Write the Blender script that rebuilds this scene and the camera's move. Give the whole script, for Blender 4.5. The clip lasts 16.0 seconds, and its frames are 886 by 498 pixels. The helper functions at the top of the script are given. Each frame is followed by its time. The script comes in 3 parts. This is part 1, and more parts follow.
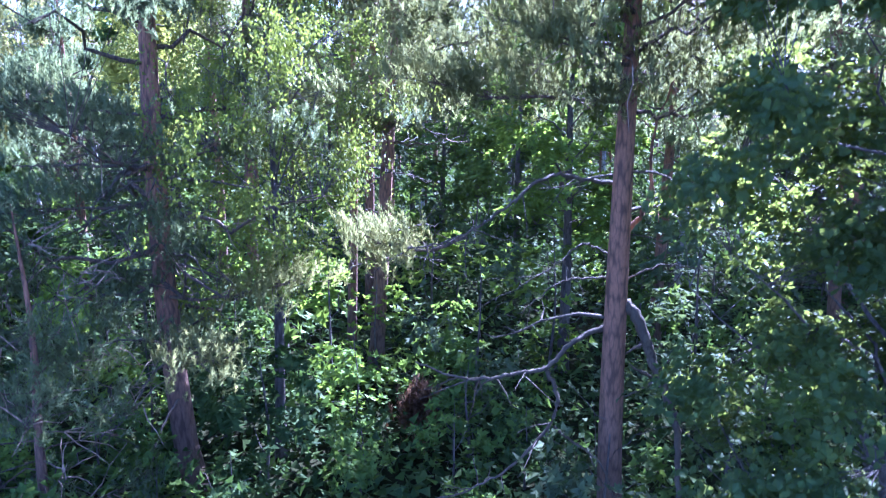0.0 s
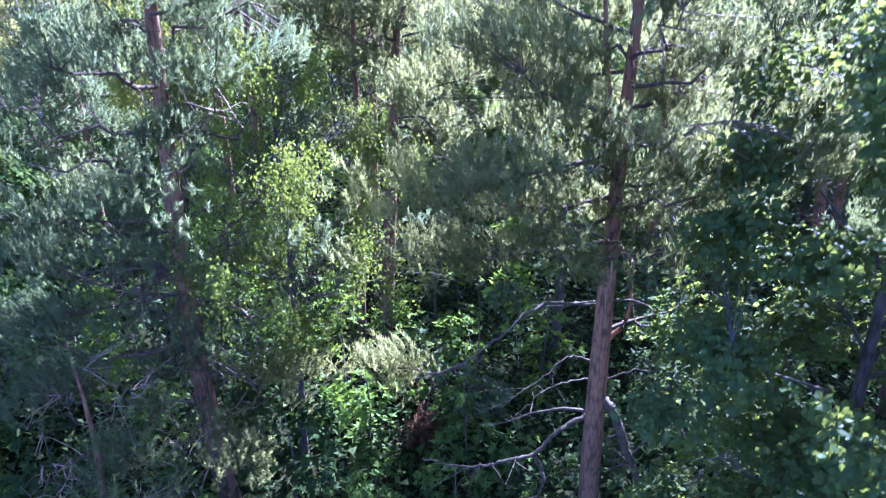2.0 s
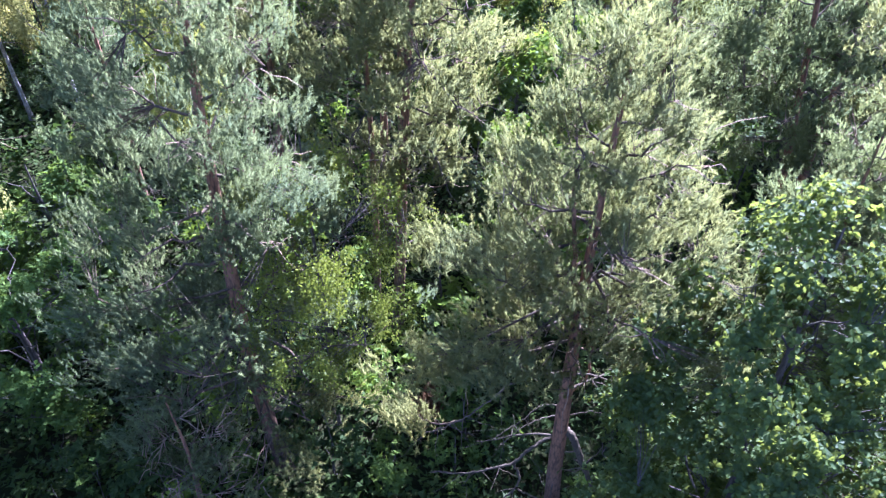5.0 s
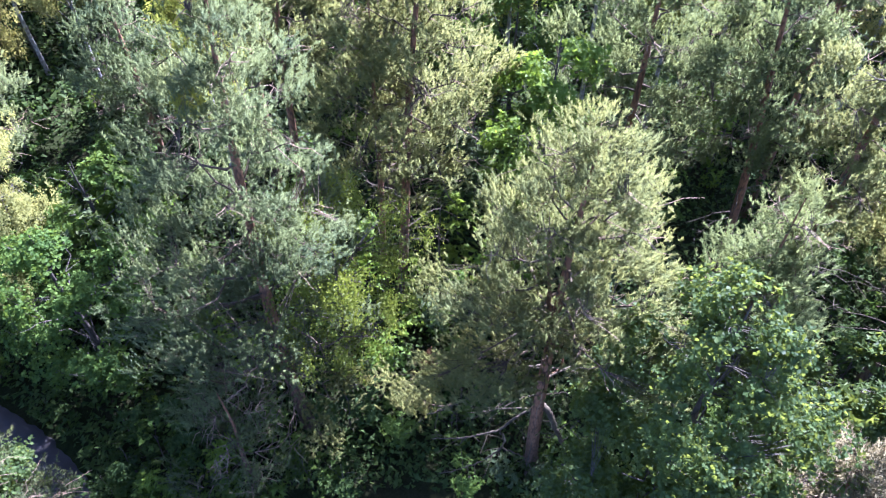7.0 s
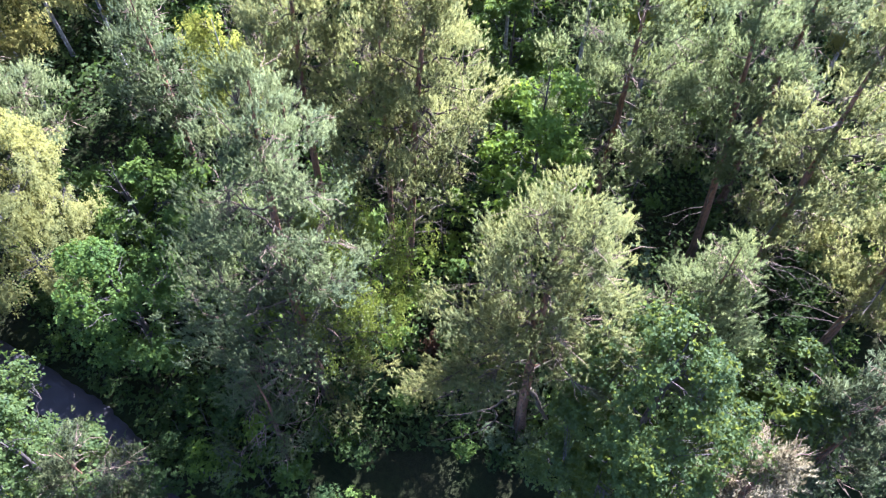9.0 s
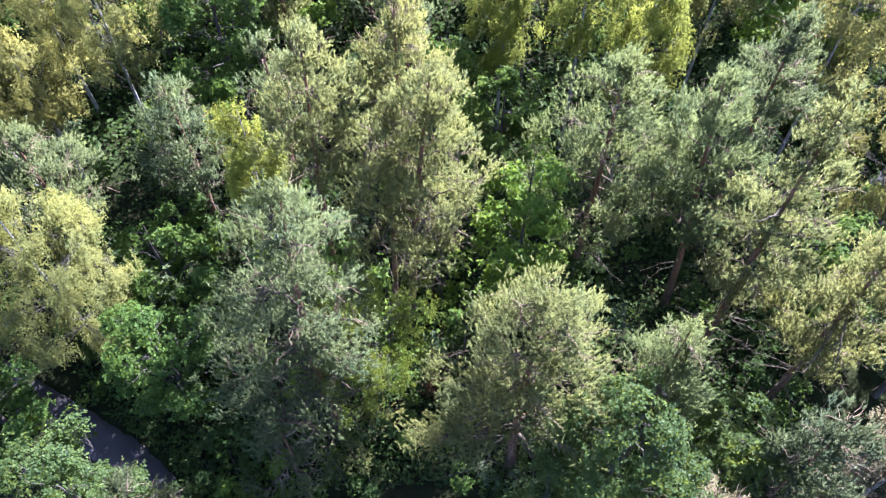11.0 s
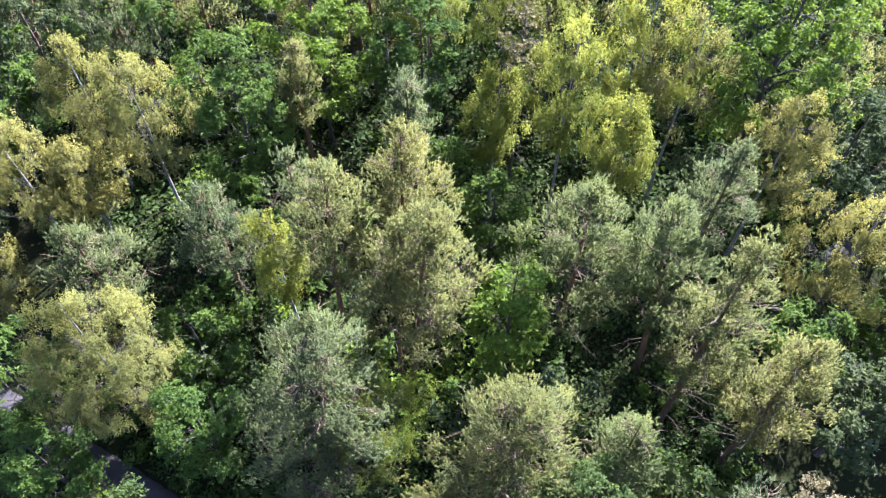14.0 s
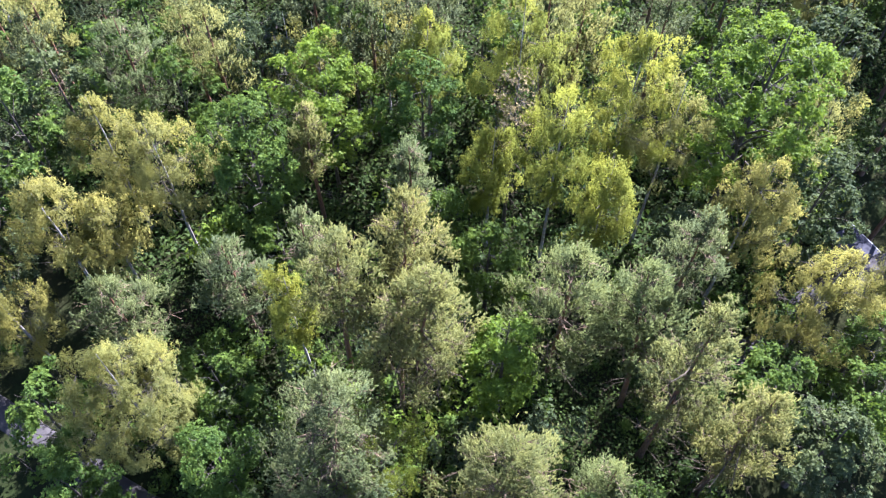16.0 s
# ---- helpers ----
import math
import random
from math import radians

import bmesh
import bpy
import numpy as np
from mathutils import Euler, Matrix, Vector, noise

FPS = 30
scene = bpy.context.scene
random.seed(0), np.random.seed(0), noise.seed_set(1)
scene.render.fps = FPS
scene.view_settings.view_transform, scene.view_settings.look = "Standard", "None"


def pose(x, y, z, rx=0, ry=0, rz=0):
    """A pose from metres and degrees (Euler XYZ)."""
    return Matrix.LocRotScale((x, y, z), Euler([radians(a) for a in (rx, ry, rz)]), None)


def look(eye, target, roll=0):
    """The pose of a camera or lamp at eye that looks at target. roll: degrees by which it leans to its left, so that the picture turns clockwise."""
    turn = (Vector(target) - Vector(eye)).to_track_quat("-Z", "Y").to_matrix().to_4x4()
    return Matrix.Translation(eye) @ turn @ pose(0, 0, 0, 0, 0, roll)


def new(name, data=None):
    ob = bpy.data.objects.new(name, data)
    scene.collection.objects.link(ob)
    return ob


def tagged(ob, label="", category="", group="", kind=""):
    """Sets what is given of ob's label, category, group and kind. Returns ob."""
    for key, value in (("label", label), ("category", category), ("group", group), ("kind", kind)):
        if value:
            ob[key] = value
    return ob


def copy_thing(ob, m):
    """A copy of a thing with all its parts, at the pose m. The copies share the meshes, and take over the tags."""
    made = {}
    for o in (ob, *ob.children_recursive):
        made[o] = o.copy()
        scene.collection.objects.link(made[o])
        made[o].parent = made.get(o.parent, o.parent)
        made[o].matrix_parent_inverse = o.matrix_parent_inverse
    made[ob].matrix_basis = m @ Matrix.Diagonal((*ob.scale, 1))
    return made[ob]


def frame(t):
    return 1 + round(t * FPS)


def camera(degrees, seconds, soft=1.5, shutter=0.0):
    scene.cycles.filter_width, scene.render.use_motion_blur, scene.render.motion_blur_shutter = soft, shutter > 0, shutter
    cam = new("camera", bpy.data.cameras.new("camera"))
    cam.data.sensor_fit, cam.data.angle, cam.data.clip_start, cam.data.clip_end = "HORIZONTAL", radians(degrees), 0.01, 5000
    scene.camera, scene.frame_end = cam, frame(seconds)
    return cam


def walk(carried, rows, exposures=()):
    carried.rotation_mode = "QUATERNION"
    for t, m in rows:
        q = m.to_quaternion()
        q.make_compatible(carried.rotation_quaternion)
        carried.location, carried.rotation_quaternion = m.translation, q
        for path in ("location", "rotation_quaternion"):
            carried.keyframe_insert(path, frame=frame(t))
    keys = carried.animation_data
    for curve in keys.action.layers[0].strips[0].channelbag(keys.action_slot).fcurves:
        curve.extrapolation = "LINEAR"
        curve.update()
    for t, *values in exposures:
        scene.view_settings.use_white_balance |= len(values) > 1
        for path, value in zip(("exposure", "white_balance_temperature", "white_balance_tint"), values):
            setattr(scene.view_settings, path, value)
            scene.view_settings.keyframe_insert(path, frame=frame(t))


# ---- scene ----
cam = camera(64.0, 16.0, soft=1.2, shutter=0.5)

# The camera rises straight up beside the wood at an even pace while it tilts down: seconds, turn, pitch, roll.
RISE, START = 2.0, 7.0
TURNS = [(0.0, -0.47, -12.57, 0.25), (0.5, -0.40, -15.24, 0.18), (1.0, -0.34, -18.05, 0.03), (1.5, -0.36, -20.73, -0.12), (2.0, -0.31, -23.26, -0.17),
         (2.5, -0.18, -25.90, -0.14), (3.0, -0.09, -28.59, -0.13), (3.5, -0.02, -31.21, -0.16), (4.2, 0.05, -34.67, -0.18), (5.2, 0.08, -39.54, -0.06),
         (6.3, 0.04, -44.70, 0.06), (7.0, -0.05, -47.48, 0.07), (7.5, -0.02, -49.77, 0.03), (8.0, 0.08, -51.81, -0.02), (8.5, 0.18, -53.20, -0.05),
         (9.2, 0.25, -53.77, -0.05), (10.2, 0.15, -53.89, -0.12), (11.3, -0.03, -53.80, -0.22), (12.0, -0.08, -53.60, -0.21), (13.0, -0.07, -53.33, -0.12),
         (14.0, -0.21, -53.19, 0.05), (15.0, -0.27, -53.04, 0.17), (16.0, -0.33, -52.90, 0.29)]
walk(cam, [(t, pose(0, 0, START + RISE * t, 90 + p, 0, w) @ pose(0, 0, 0, 0, 0, r)) for t, w, p, r in TURNS],
     [(0.0, 3.95, 4300.0, 45.0), (3.5, 3.43, 4620.0, 44.0), (7.0, 3.31, 4960.0, 38.0), (9.0, 3.27, 5080.0, 35.0), (12.5, 3.06, 5280.0, 30.0), (16.0, 2.96, 5400.0, 29.0)])

# ---- light ----
SUN_UP, SUN_TURN = 42.0, 34.0   # degrees above the horizon, degrees from +y towards +x
world = bpy.data.worlds.new("sky")
scene.world = world
world.use_nodes = True
wn = world.node_tree
sky = wn.nodes.new("ShaderNodeTexSky")
sky.sky_type, sky.sun_disc = "NISHITA", False
sky.sun_elevation, sky.sun_rotation = radians(SUN_UP), radians(SUN_TURN)
wn.links.new(sky.outputs[0], wn.nodes["Background"].inputs[0])
wn.nodes["Background"].inputs[1].default_value = 0.059
sun_data = bpy.data.lights.new("sun", "SUN")
sun_data.energy, sun_data.angle, sun_data.color = 4.85, radians(0.53), (1.0, 0.95, 0.86)
sun = new("sun", sun_data)
sx, sy, sz = math.sin(radians(SUN_TURN)) * math.cos(radians(SUN_UP)), math.cos(radians(SUN_TURN)) * math.cos(radians(SUN_UP)), math.sin(radians(SUN_UP))
sun.matrix_world = look((60 * sx, 60 * sy, 60 * sz), (0, 0, 0))


# ---- materials ----
def node(tree, kind, at=(), **inputs):
    n = tree.nodes.new(kind)
    for name, value in inputs.items():
        key = int(name[1:]) if name[0] == "i" and name[1:].isdigit() else name.replace("_", " ")
        if isinstance(value, bpy.types.NodeSocket):
            tree.links.new(value, n.inputs[key])
        else:
            n.inputs[key].default_value = value
    return n


def blank(name):
    m = bpy.data.materials.new(name)
    m.use_nodes = True
    m.node_tree.nodes.clear()
    return m, m.node_tree, m.node_tree.nodes.new("ShaderNodeOutputMaterial")


def ramp(t, fac, stops):
    n = node(t, "ShaderNodeValToRGB", i0=fac)
    el = n.color_ramp.elements
    while len(el) < len(stops):
        el.new(0.5)
    for e, (p, c) in zip(el, stops):
        e.position, e.color = p, (*c, 1)
    return n.outputs[0]


def mixed(t, fac, a, b, how="MIX"):
    n = t.nodes.new("ShaderNodeMix")
    n.data_type, n.blend_type = "RGBA", how
    for i, v in ((0, fac), (6, a), (7, b)):
        if isinstance(v, bpy.types.NodeSocket):
            t.links.new(v, n.inputs[i])
        else:
            n.inputs[i].default_value = v if i == 0 else (*v, 1)
    return n.outputs[2]


def leaf_mat(name, dark, mid, light, through_colour, share=0.35, rough=0.55, gloss=0.16, vary=0.7):
    """Leaves: hue by leaf, by tree and in broad patches; light passes through them."""
    m, t, out = blank(name)
    geo, info, tc = t.nodes.new("ShaderNodeNewGeometry"), t.nodes.new("ShaderNodeObjectInfo"), t.nodes.new("ShaderNodeTexCoord")
    low, top = [tuple(m0 + (c - m0) * vary for c, m0 in zip(end, mid)) for end in (dark, light)]
    one = ramp(t, geo.outputs["Random Per Island"], [(0, low), (0.5, mid), (1, top)])
    patch = node(t, "ShaderNodeTexNoise", Vector=tc.outputs["Object"], Scale=0.9, Detail=3.0)
    bend = ramp(t, patch.outputs[0], [(0.34, (0.68, 0.73, 0.82)), (0.66, (1.24, 1.14, 0.9))])
    col = mixed(t, 0.85, one, bend, "MULTIPLY")
    sprig = node(t, "ShaderNodeTexNoise", Vector=tc.outputs["Object"], Scale=4.5, Detail=2.0)
    col = mixed(t, 0.7, col, ramp(t, sprig.outputs[0], [(0.33, (0.74, 0.76, 0.8)), (0.67, (1.22, 1.18, 1.06))]), "MULTIPLY")
    tree_tone = ramp(t, info.outputs["Random"], [(0, (0.82, 0.9, 0.95)), (1, (1.14, 1.08, 0.95))])
    col = mixed(t, 0.8, col, tree_tone, "MULTIPLY")
    skin = node(t, "ShaderNodeBsdfPrincipled", Base_Color=col, Roughness=rough, Specular_IOR_Level=gloss)
    glow = node(t, "ShaderNodeBsdfTranslucent", Color=mixed(t, 0.75, col, through_colour))
    mix = node(t, "ShaderNodeMixShader", i0=share, i1=skin.outputs[0], i2=glow.outputs[0])
    t.links.new(mix.outputs[0], out.inputs[0])
    return m


def bark_mat(name, low, high, split=None, crack=(0.03, 0.025, 0.02), scale=9.0, stretch=0.25, rough=0.85):
    """Bark with long cracks; split: the height over which the colour goes from low to high."""
    m, t, out = blank(name)
    tc = t.nodes.new("ShaderNodeTexCoord")
    mp = node(t, "ShaderNodeMapping", Vector=tc.outputs["Object"], Scale=(1, 1, stretch))
    plates = node(t, "ShaderNodeTexVoronoi", Vector=mp.outputs[0], Scale=scale * 2.2)
    grain = node(t, "ShaderNodeTexNoise", Vector=mp.outputs[0], Scale=scale * 5, Detail=5.0, Roughness=0.7)
    if split:
        z = node(t, "ShaderNodeSeparateXYZ", Vector=tc.outputs["Object"])
        wob = node(t, "ShaderNodeTexNoise", Vector=tc.outputs["Object"], Scale=1.3)
        zz = node(t, "ShaderNodeMath", i0=z.outputs[2], i1=wob.outputs[0])
        fac = node(t, "ShaderNodeMapRange", Value=zz.outputs[0], i1=split[0], i2=split[1])
        base = mixed(t, fac.outputs[0], low, high)
    else:
        blot = node(t, "ShaderNodeTexNoise", Vector=mp.outputs[0], Scale=scale * 0.6, Detail=3.0)
        base = mixed(t, ramp(t, blot.outputs[0], [(0.4, (0, 0, 0)), (0.62, (1, 1, 1))]), low, high)
    base = mixed(t, ramp(t, grain.outputs[0], [(0.35, (0, 0, 0)), (0.7, (0.55, 0.55, 0.55))]), base, crack)
    base = mixed(t, ramp(t, plates.outputs["Distance"], [(0.45, (0, 0, 0)), (0.8, (0.8, 0.8, 0.8))]), base, crack)
    bump = node(t, "ShaderNodeBump", Strength=0.7, Distance=0.02, Height=grain.outputs[0])
    b = node(t, "ShaderNodeBsdfPrincipled", Base_Color=base, Roughness=rough, Specular_IOR_Level=0.2, Normal=bump.outputs[0])
    t.links.new(b.outputs[0], out.inputs[0])
    return m


def soil_mat():
    m, t, out = blank("forest_floor")
    tc = t.nodes.new("ShaderNodeTexCoord")
    big = node(t, "ShaderNodeTexNoise", Vector=tc.outputs["Object"], Scale=0.35, Detail=4.0)
    mid = node(t, "ShaderNodeTexNoise", Vector=tc.outputs["Object"], Scale=5.0, Detail=6.0, Roughness=0.7)
    fine = node(t, "ShaderNodeTexVoronoi", Vector=tc.outputs["Object"], Scale=24.0)
    # litter and moss colours are darkened to hold the shade between the trees
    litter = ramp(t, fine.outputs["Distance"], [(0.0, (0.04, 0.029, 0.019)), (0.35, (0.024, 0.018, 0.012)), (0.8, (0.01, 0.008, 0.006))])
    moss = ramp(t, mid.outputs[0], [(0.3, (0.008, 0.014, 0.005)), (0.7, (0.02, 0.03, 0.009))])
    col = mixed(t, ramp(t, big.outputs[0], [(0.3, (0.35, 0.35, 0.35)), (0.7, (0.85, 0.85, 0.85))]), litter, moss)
    bump = node(t, "ShaderNodeBump", Strength=0.8, Distance=0.05, Height=mid.outputs[0])
    b = node(t, "ShaderNodeBsdfPrincipled", Base_Color=col, Roughness=1.0, Specular_IOR_Level=0.0, Normal=bump.outputs[0])
    t.links.new(b.outputs[0], out.inputs[0])
    return m


def track_mat():
    m, t, out = blank("path_gravel")
    tc = t.nodes.new("ShaderNodeTexCoord")
    big = node(t, "ShaderNodeTexNoise", Vector=tc.outputs["Object"], Scale=1.1, Detail=5.0)
    grit = node(t, "ShaderNodeTexVoronoi", Vector=tc.outputs["Object"], Scale=45.0)
    col = ramp(t, big.outputs[0], [(0.3, (0.036, 0.034, 0.035)), (0.7, (0.062, 0.058, 0.058))])
    col = mixed(t, ramp(t, grit.outputs["Distance"], [(0.2, (0, 0, 0)), (0.7, (0.5, 0.5, 0.5))]), col, (0.045, 0.042, 0.04))
    bump = node(t, "ShaderNodeBump", Strength=0.5, Distance=0.015, Height=grit.outputs["Distance"])
    b = node(t, "ShaderNodeBsdfPrincipled", Base_Color=col, Roughness=0.95, Specular_IOR_Level=0.06, Normal=bump.outputs[0])
    t.links.new(b.outputs[0], out.inputs[0])
    return m


def plain_mat(name, a, b, scale=6.0, rough=0.8, metal=0.0):
    m, t, out = blank(name)
    tc = t.nodes.new("ShaderNodeTexCoord")
    n = node(t, "ShaderNodeTexNoise", Vector=tc.outputs["Object"], Scale=scale, Detail=6.0)
    bump = node(t, "ShaderNodeBump", Strength=0.2, Distance=0.01, Height=n.outputs[0])
    s = node(t, "ShaderNodeBsdfPrincipled", Base_Color=ramp(t, n.outputs[0], [(0.3, a), (0.7, b)]), Roughness=rough, Metallic=metal, Specular_IOR_Level=0.1, Normal=bump.outputs[0])
    t.links.new(s.outputs[0], out.inputs[0])
    return m


NEEDLE_BLUE = leaf_mat("pine_needles", (0.09, 0.122, 0.057), (0.118, 0.153, 0.071), (0.152, 0.188, 0.087), (0.19, 0.235, 0.085), 0.38, 0.7, 0.04, 0.45)
NEEDLE_DARK = leaf_mat("spruce_needles", (0.05, 0.07, 0.034), (0.072, 0.095, 0.045), (0.1, 0.124, 0.058), (0.1, 0.12, 0.04), 0.3, 0.7, 0.08)
NEEDLE_OLIVE = leaf_mat("pine_needles_olive", (0.145, 0.163, 0.058), (0.186, 0.203, 0.071), (0.233, 0.245, 0.088), (0.29, 0.3, 0.088), 0.44, 0.7, 0.04, 0.45)
NEEDLE_GREEN = leaf_mat("pine_needles_green", (0.11, 0.143, 0.055), (0.144, 0.178, 0.068), (0.184, 0.218, 0.085), (0.235, 0.275, 0.087), 0.42, 0.7, 0.04, 0.45)
BIRCH_GOLD = leaf_mat("birch_leaves_yellow", (0.13, 0.16, 0.025), (0.178, 0.208, 0.035), (0.24, 0.256, 0.053), (0.36, 0.375, 0.055), 0.45, 0.65, 0.05, 0.35)
BIRCH_OLIVE = leaf_mat("birch_leaves_olive", (0.142, 0.15, 0.046), (0.19, 0.194, 0.06), (0.252, 0.248, 0.079), (0.33, 0.325, 0.07), 0.45, 0.65, 0.05, 0.35)
BIRCH_GREEN = leaf_mat("birch_leaves_green", (0.07, 0.098, 0.012), (0.115, 0.145, 0.017), (0.175, 0.2, 0.027), (0.23, 0.28, 0.03), 0.42)
OAK_GREEN = leaf_mat("oak_leaves", (0.039, 0.07, 0.018), (0.063, 0.109, 0.023), (0.108, 0.164, 0.036), (0.21, 0.31, 0.034), 0.34, 0.6, 0.07)
OAK_DEEP = leaf_mat("oak_leaves_deep", (0.026, 0.046, 0.018), (0.043, 0.073, 0.025), (0.085, 0.122, 0.038), (0.36, 0.44, 0.055), 0.34, 0.55, 0.09)
OAK_BRIGHT = leaf_mat("oak_leaves_bright", (0.064, 0.112, 0.016), (0.108, 0.172, 0.025), (0.168, 0.235, 0.042), (0.28, 0.4, 0.03), 0.4, 0.55, 0.1)
OAK_GREY = leaf_mat("aspen_leaves", (0.045, 0.064, 0.032), (0.064, 0.09, 0.042), (0.1, 0.125, 0.064), (0.14, 0.19, 0.045), 0.28, 0.65, 0.06)
RUST = leaf_mat("rust_needles", (0.1, 0.055, 0.028), (0.145, 0.078, 0.038), (0.2, 0.11, 0.055), (0.16, 0.085, 0.03), 0.2, 0.7, 0.05)
HERB = leaf_mat("herb_leaves", (0.02, 0.038, 0.013), (0.033, 0.058, 0.018), (0.058, 0.086, 0.027), (0.08, 0.14, 0.02), 0.28, 0.65, 0.05)
DRY = leaf_mat("dry_leaves", (0.1, 0.085, 0.048), (0.16, 0.14, 0.08), (0.225, 0.2, 0.12), (0.2, 0.17, 0.08), 0.25, 0.7, 0.06)
PINE_BARK = bark_mat("pine_bark", (0.135, 0.09, 0.06), (0.25, 0.13, 0.07), (1.5, 5.0), crack=(0.05, 0.032, 0.022))
LIMB_BARK = bark_mat("limb_bark", (0.095, 0.074, 0.046), (0.13, 0.088, 0.05), scale=14)
OAK_BARK = bark_mat("oak_bark", (0.085, 0.075, 0.065), (0.12, 0.105, 0.085))
BIRCH_BARK = bark_mat("birch_bark", (0.55, 0.53, 0.50), (0.30, 0.28, 0.26), crack=(0.06, 0.055, 0.05), stretch=2.0)
DEAD_WOOD = bark_mat("dead_wood", (0.1, 0.083, 0.055), (0.065, 0.053, 0.036), crack=(0.04, 0.033, 0.023), scale=12)
TWIG_WOOD = bark_mat("twig_wood", (0.31, 0.235, 0.15), (0.22, 0.145, 0.09), crack=(0.12, 0.09, 0.06), scale=12)
SOIL, TRACK = soil_mat(), track_mat()
# roofing colour is lowered to include the tree shade on the shed
ROOFING = plain_mat("grey_roofing", (0.03, 0.031, 0.042), (0.05, 0.051, 0.064), 3.0)
WHITE_PAINT = plain_mat("white_paint", (0.32, 0.32, 0.34), (0.4, 0.4, 0.42), 8.0)
SHED_WOOD = plain_mat("dark_boards", (0.05, 0.045, 0.05), (0.085, 0.075, 0.075), 9.0)


# ---- mesh tools ----
def mesh_from(name, verts, faces, material, smooth=False, normals=None):
    """A mesh out of arrays: vertices, and faces that all have as many corners; normals round off the shading of fine needles."""
    verts, faces = np.asarray(verts, np.float32), np.asarray(faces, np.int32)
    me = bpy.data.meshes.new(name)
    n, k = faces.shape
    me.vertices.add(len(verts))
    me.vertices.foreach_set("co", verts.ravel())
    me.loops.add(n * k)
    me.loops.foreach_set("vertex_index", faces.ravel())
    me.polygons.add(n)
    me.polygons.foreach_set("loop_start", np.arange(0, n * k, k, dtype=np.int32))
    me.polygons.foreach_set("use_smooth", np.full(n, smooth or normals is not None))
    me.update(calc_edges=True)
    if normals is not None:
        me.normals_split_custom_set_from_vertices(np.asarray(normals, np.float32))
    me.materials.append(material)
    return me


def part(name, mesh, parent, label=""):
    ob = new(name, mesh)
    ob.parent = parent
    return tagged(ob, label)


def unit(v):
    return v / np.maximum(np.linalg.norm(v, axis=-1, keepdims=True), 1e-9)


def tube(points, radii, sides):
    """A tapering tube of quads along points, closed by a point at its end."""
    p, rad = np.asarray(points, float), np.asarray(radii, float)
    d = unit(np.gradient(p, axis=0))
    side = unit(np.cross(d, np.where(np.abs(d[:, 2:3]) > 0.9, [[1.0, 0, 0]], [[0, 0, 1.0]])))
    up = np.cross(side, d)
    a = np.arange(sides) * 2 * np.pi / sides
    ring = p[:, None] + rad[:, None, None] * (np.cos(a)[None, :, None] * side[:, None] + np.sin(a)[None, :, None] * up[:, None])
    i, j = np.meshgrid(np.arange(len(p) - 1), np.arange(sides), indexing="ij")
    k = (j + 1) % sides
    faces = np.stack([i * sides + j, i * sides + k, (i + 1) * sides + k, (i + 1) * sides + j], -1).reshape(-1, 4)
    return ring.reshape(-1, 3), faces


def joined(pieces):
    verts, faces, n = [], [], 0
    for v, f in pieces:
        verts.append(v)
        faces.append(f + n)
        n += len(v)
    return np.concatenate(verts), np.concatenate(faces)


def tufts(rng, at, way, face, count, length, width, reach, spread=0.9):
    """Bottle-brush shoots of needles: thin blades that leave a short axis, point forward and spread. Gives vertices, faces and soft normals."""
    n = len(at)
    m = n * count
    at, way, face = np.repeat(at, count, 0), np.repeat(way, count, 0), np.repeat(face, count, 0)
    ring = unit(np.cross(way, rng.normal(0, 1, (m, 3))))
    f = rng.uniform(0, 1, (m, 1))
    d = unit(way * (0.55 + 0.5 * f) + ring * rng.uniform(0.45, 0.95, (m, 1)))
    foot = at + way * f * reach
    soft = unit(face * 0.6 + ring * spread + [0, 0, 0.3])
    s = unit(np.cross(d, soft + rng.normal(0, 0.35, (m, 3)))) * width * 0.5
    tip = foot + d * length * rng.uniform(0.7, 1.2, (m, 1))
    v = np.stack([foot + s, foot - s, tip], 1)
    turned = (np.cross(v[:, 1] - v[:, 0], v[:, 2] - v[:, 0]) * soft).sum(-1) < 0
    v[turned] = v[turned][:, [1, 0, 2]]
    return v.reshape(-1, 3), np.arange(m * 3).reshape(-1, 3), np.repeat(soft, 3, 0)


def leaves(rng, at, size, face, droop=0.0, whole=False, way=None, loose=0.62, slim=0.36, soft=None):
    """Pointed leaves that face mostly as given: folded and four-cornered where seen near, else three-cornered."""
    n = len(at)
    normal = unit(rng.normal(0, loose, (n, 3)) + face)
    way = unit(np.cross(normal, rng.normal(0, 1, (n, 3))) + [[0, 0, -droop]]) if way is None else way
    s = unit(np.cross(way, normal))
    ln = size * rng.uniform(0.65, 1.3, (n, 1))
    if not whole:
        v = np.stack([at + s * ln * slim, at - s * ln * slim, at + way * ln], 1)
        if soft is None:
            return v.reshape(-1, 3), np.arange(n * 3).reshape(-1, 3)
        shade = unit(unit(np.broadcast_to(face, (n, 3))) + rng.normal(0, soft, (n, 3)))
        turned = (np.cross(v[:, 1] - v[:, 0], v[:, 2] - v[:, 0]) * shade).sum(-1) < 0
        v[turned] = v[turned][:, [1, 0, 2]]
        return v.reshape(-1, 3), np.arange(n * 3).reshape(-1, 3), np.repeat(shade, 3, 0)
    fold = normal * ln * rng.uniform(-0.1, 0.2, (n, 1))
    v = np.stack([at, at + way * ln * 0.62 + s * ln * slim + fold, at + way * ln, at + way * ln * 0.62 - s * ln * slim + fold], 1).reshape(-1, 3)
    return v, np.arange(n * 4).reshape(-1, 4)


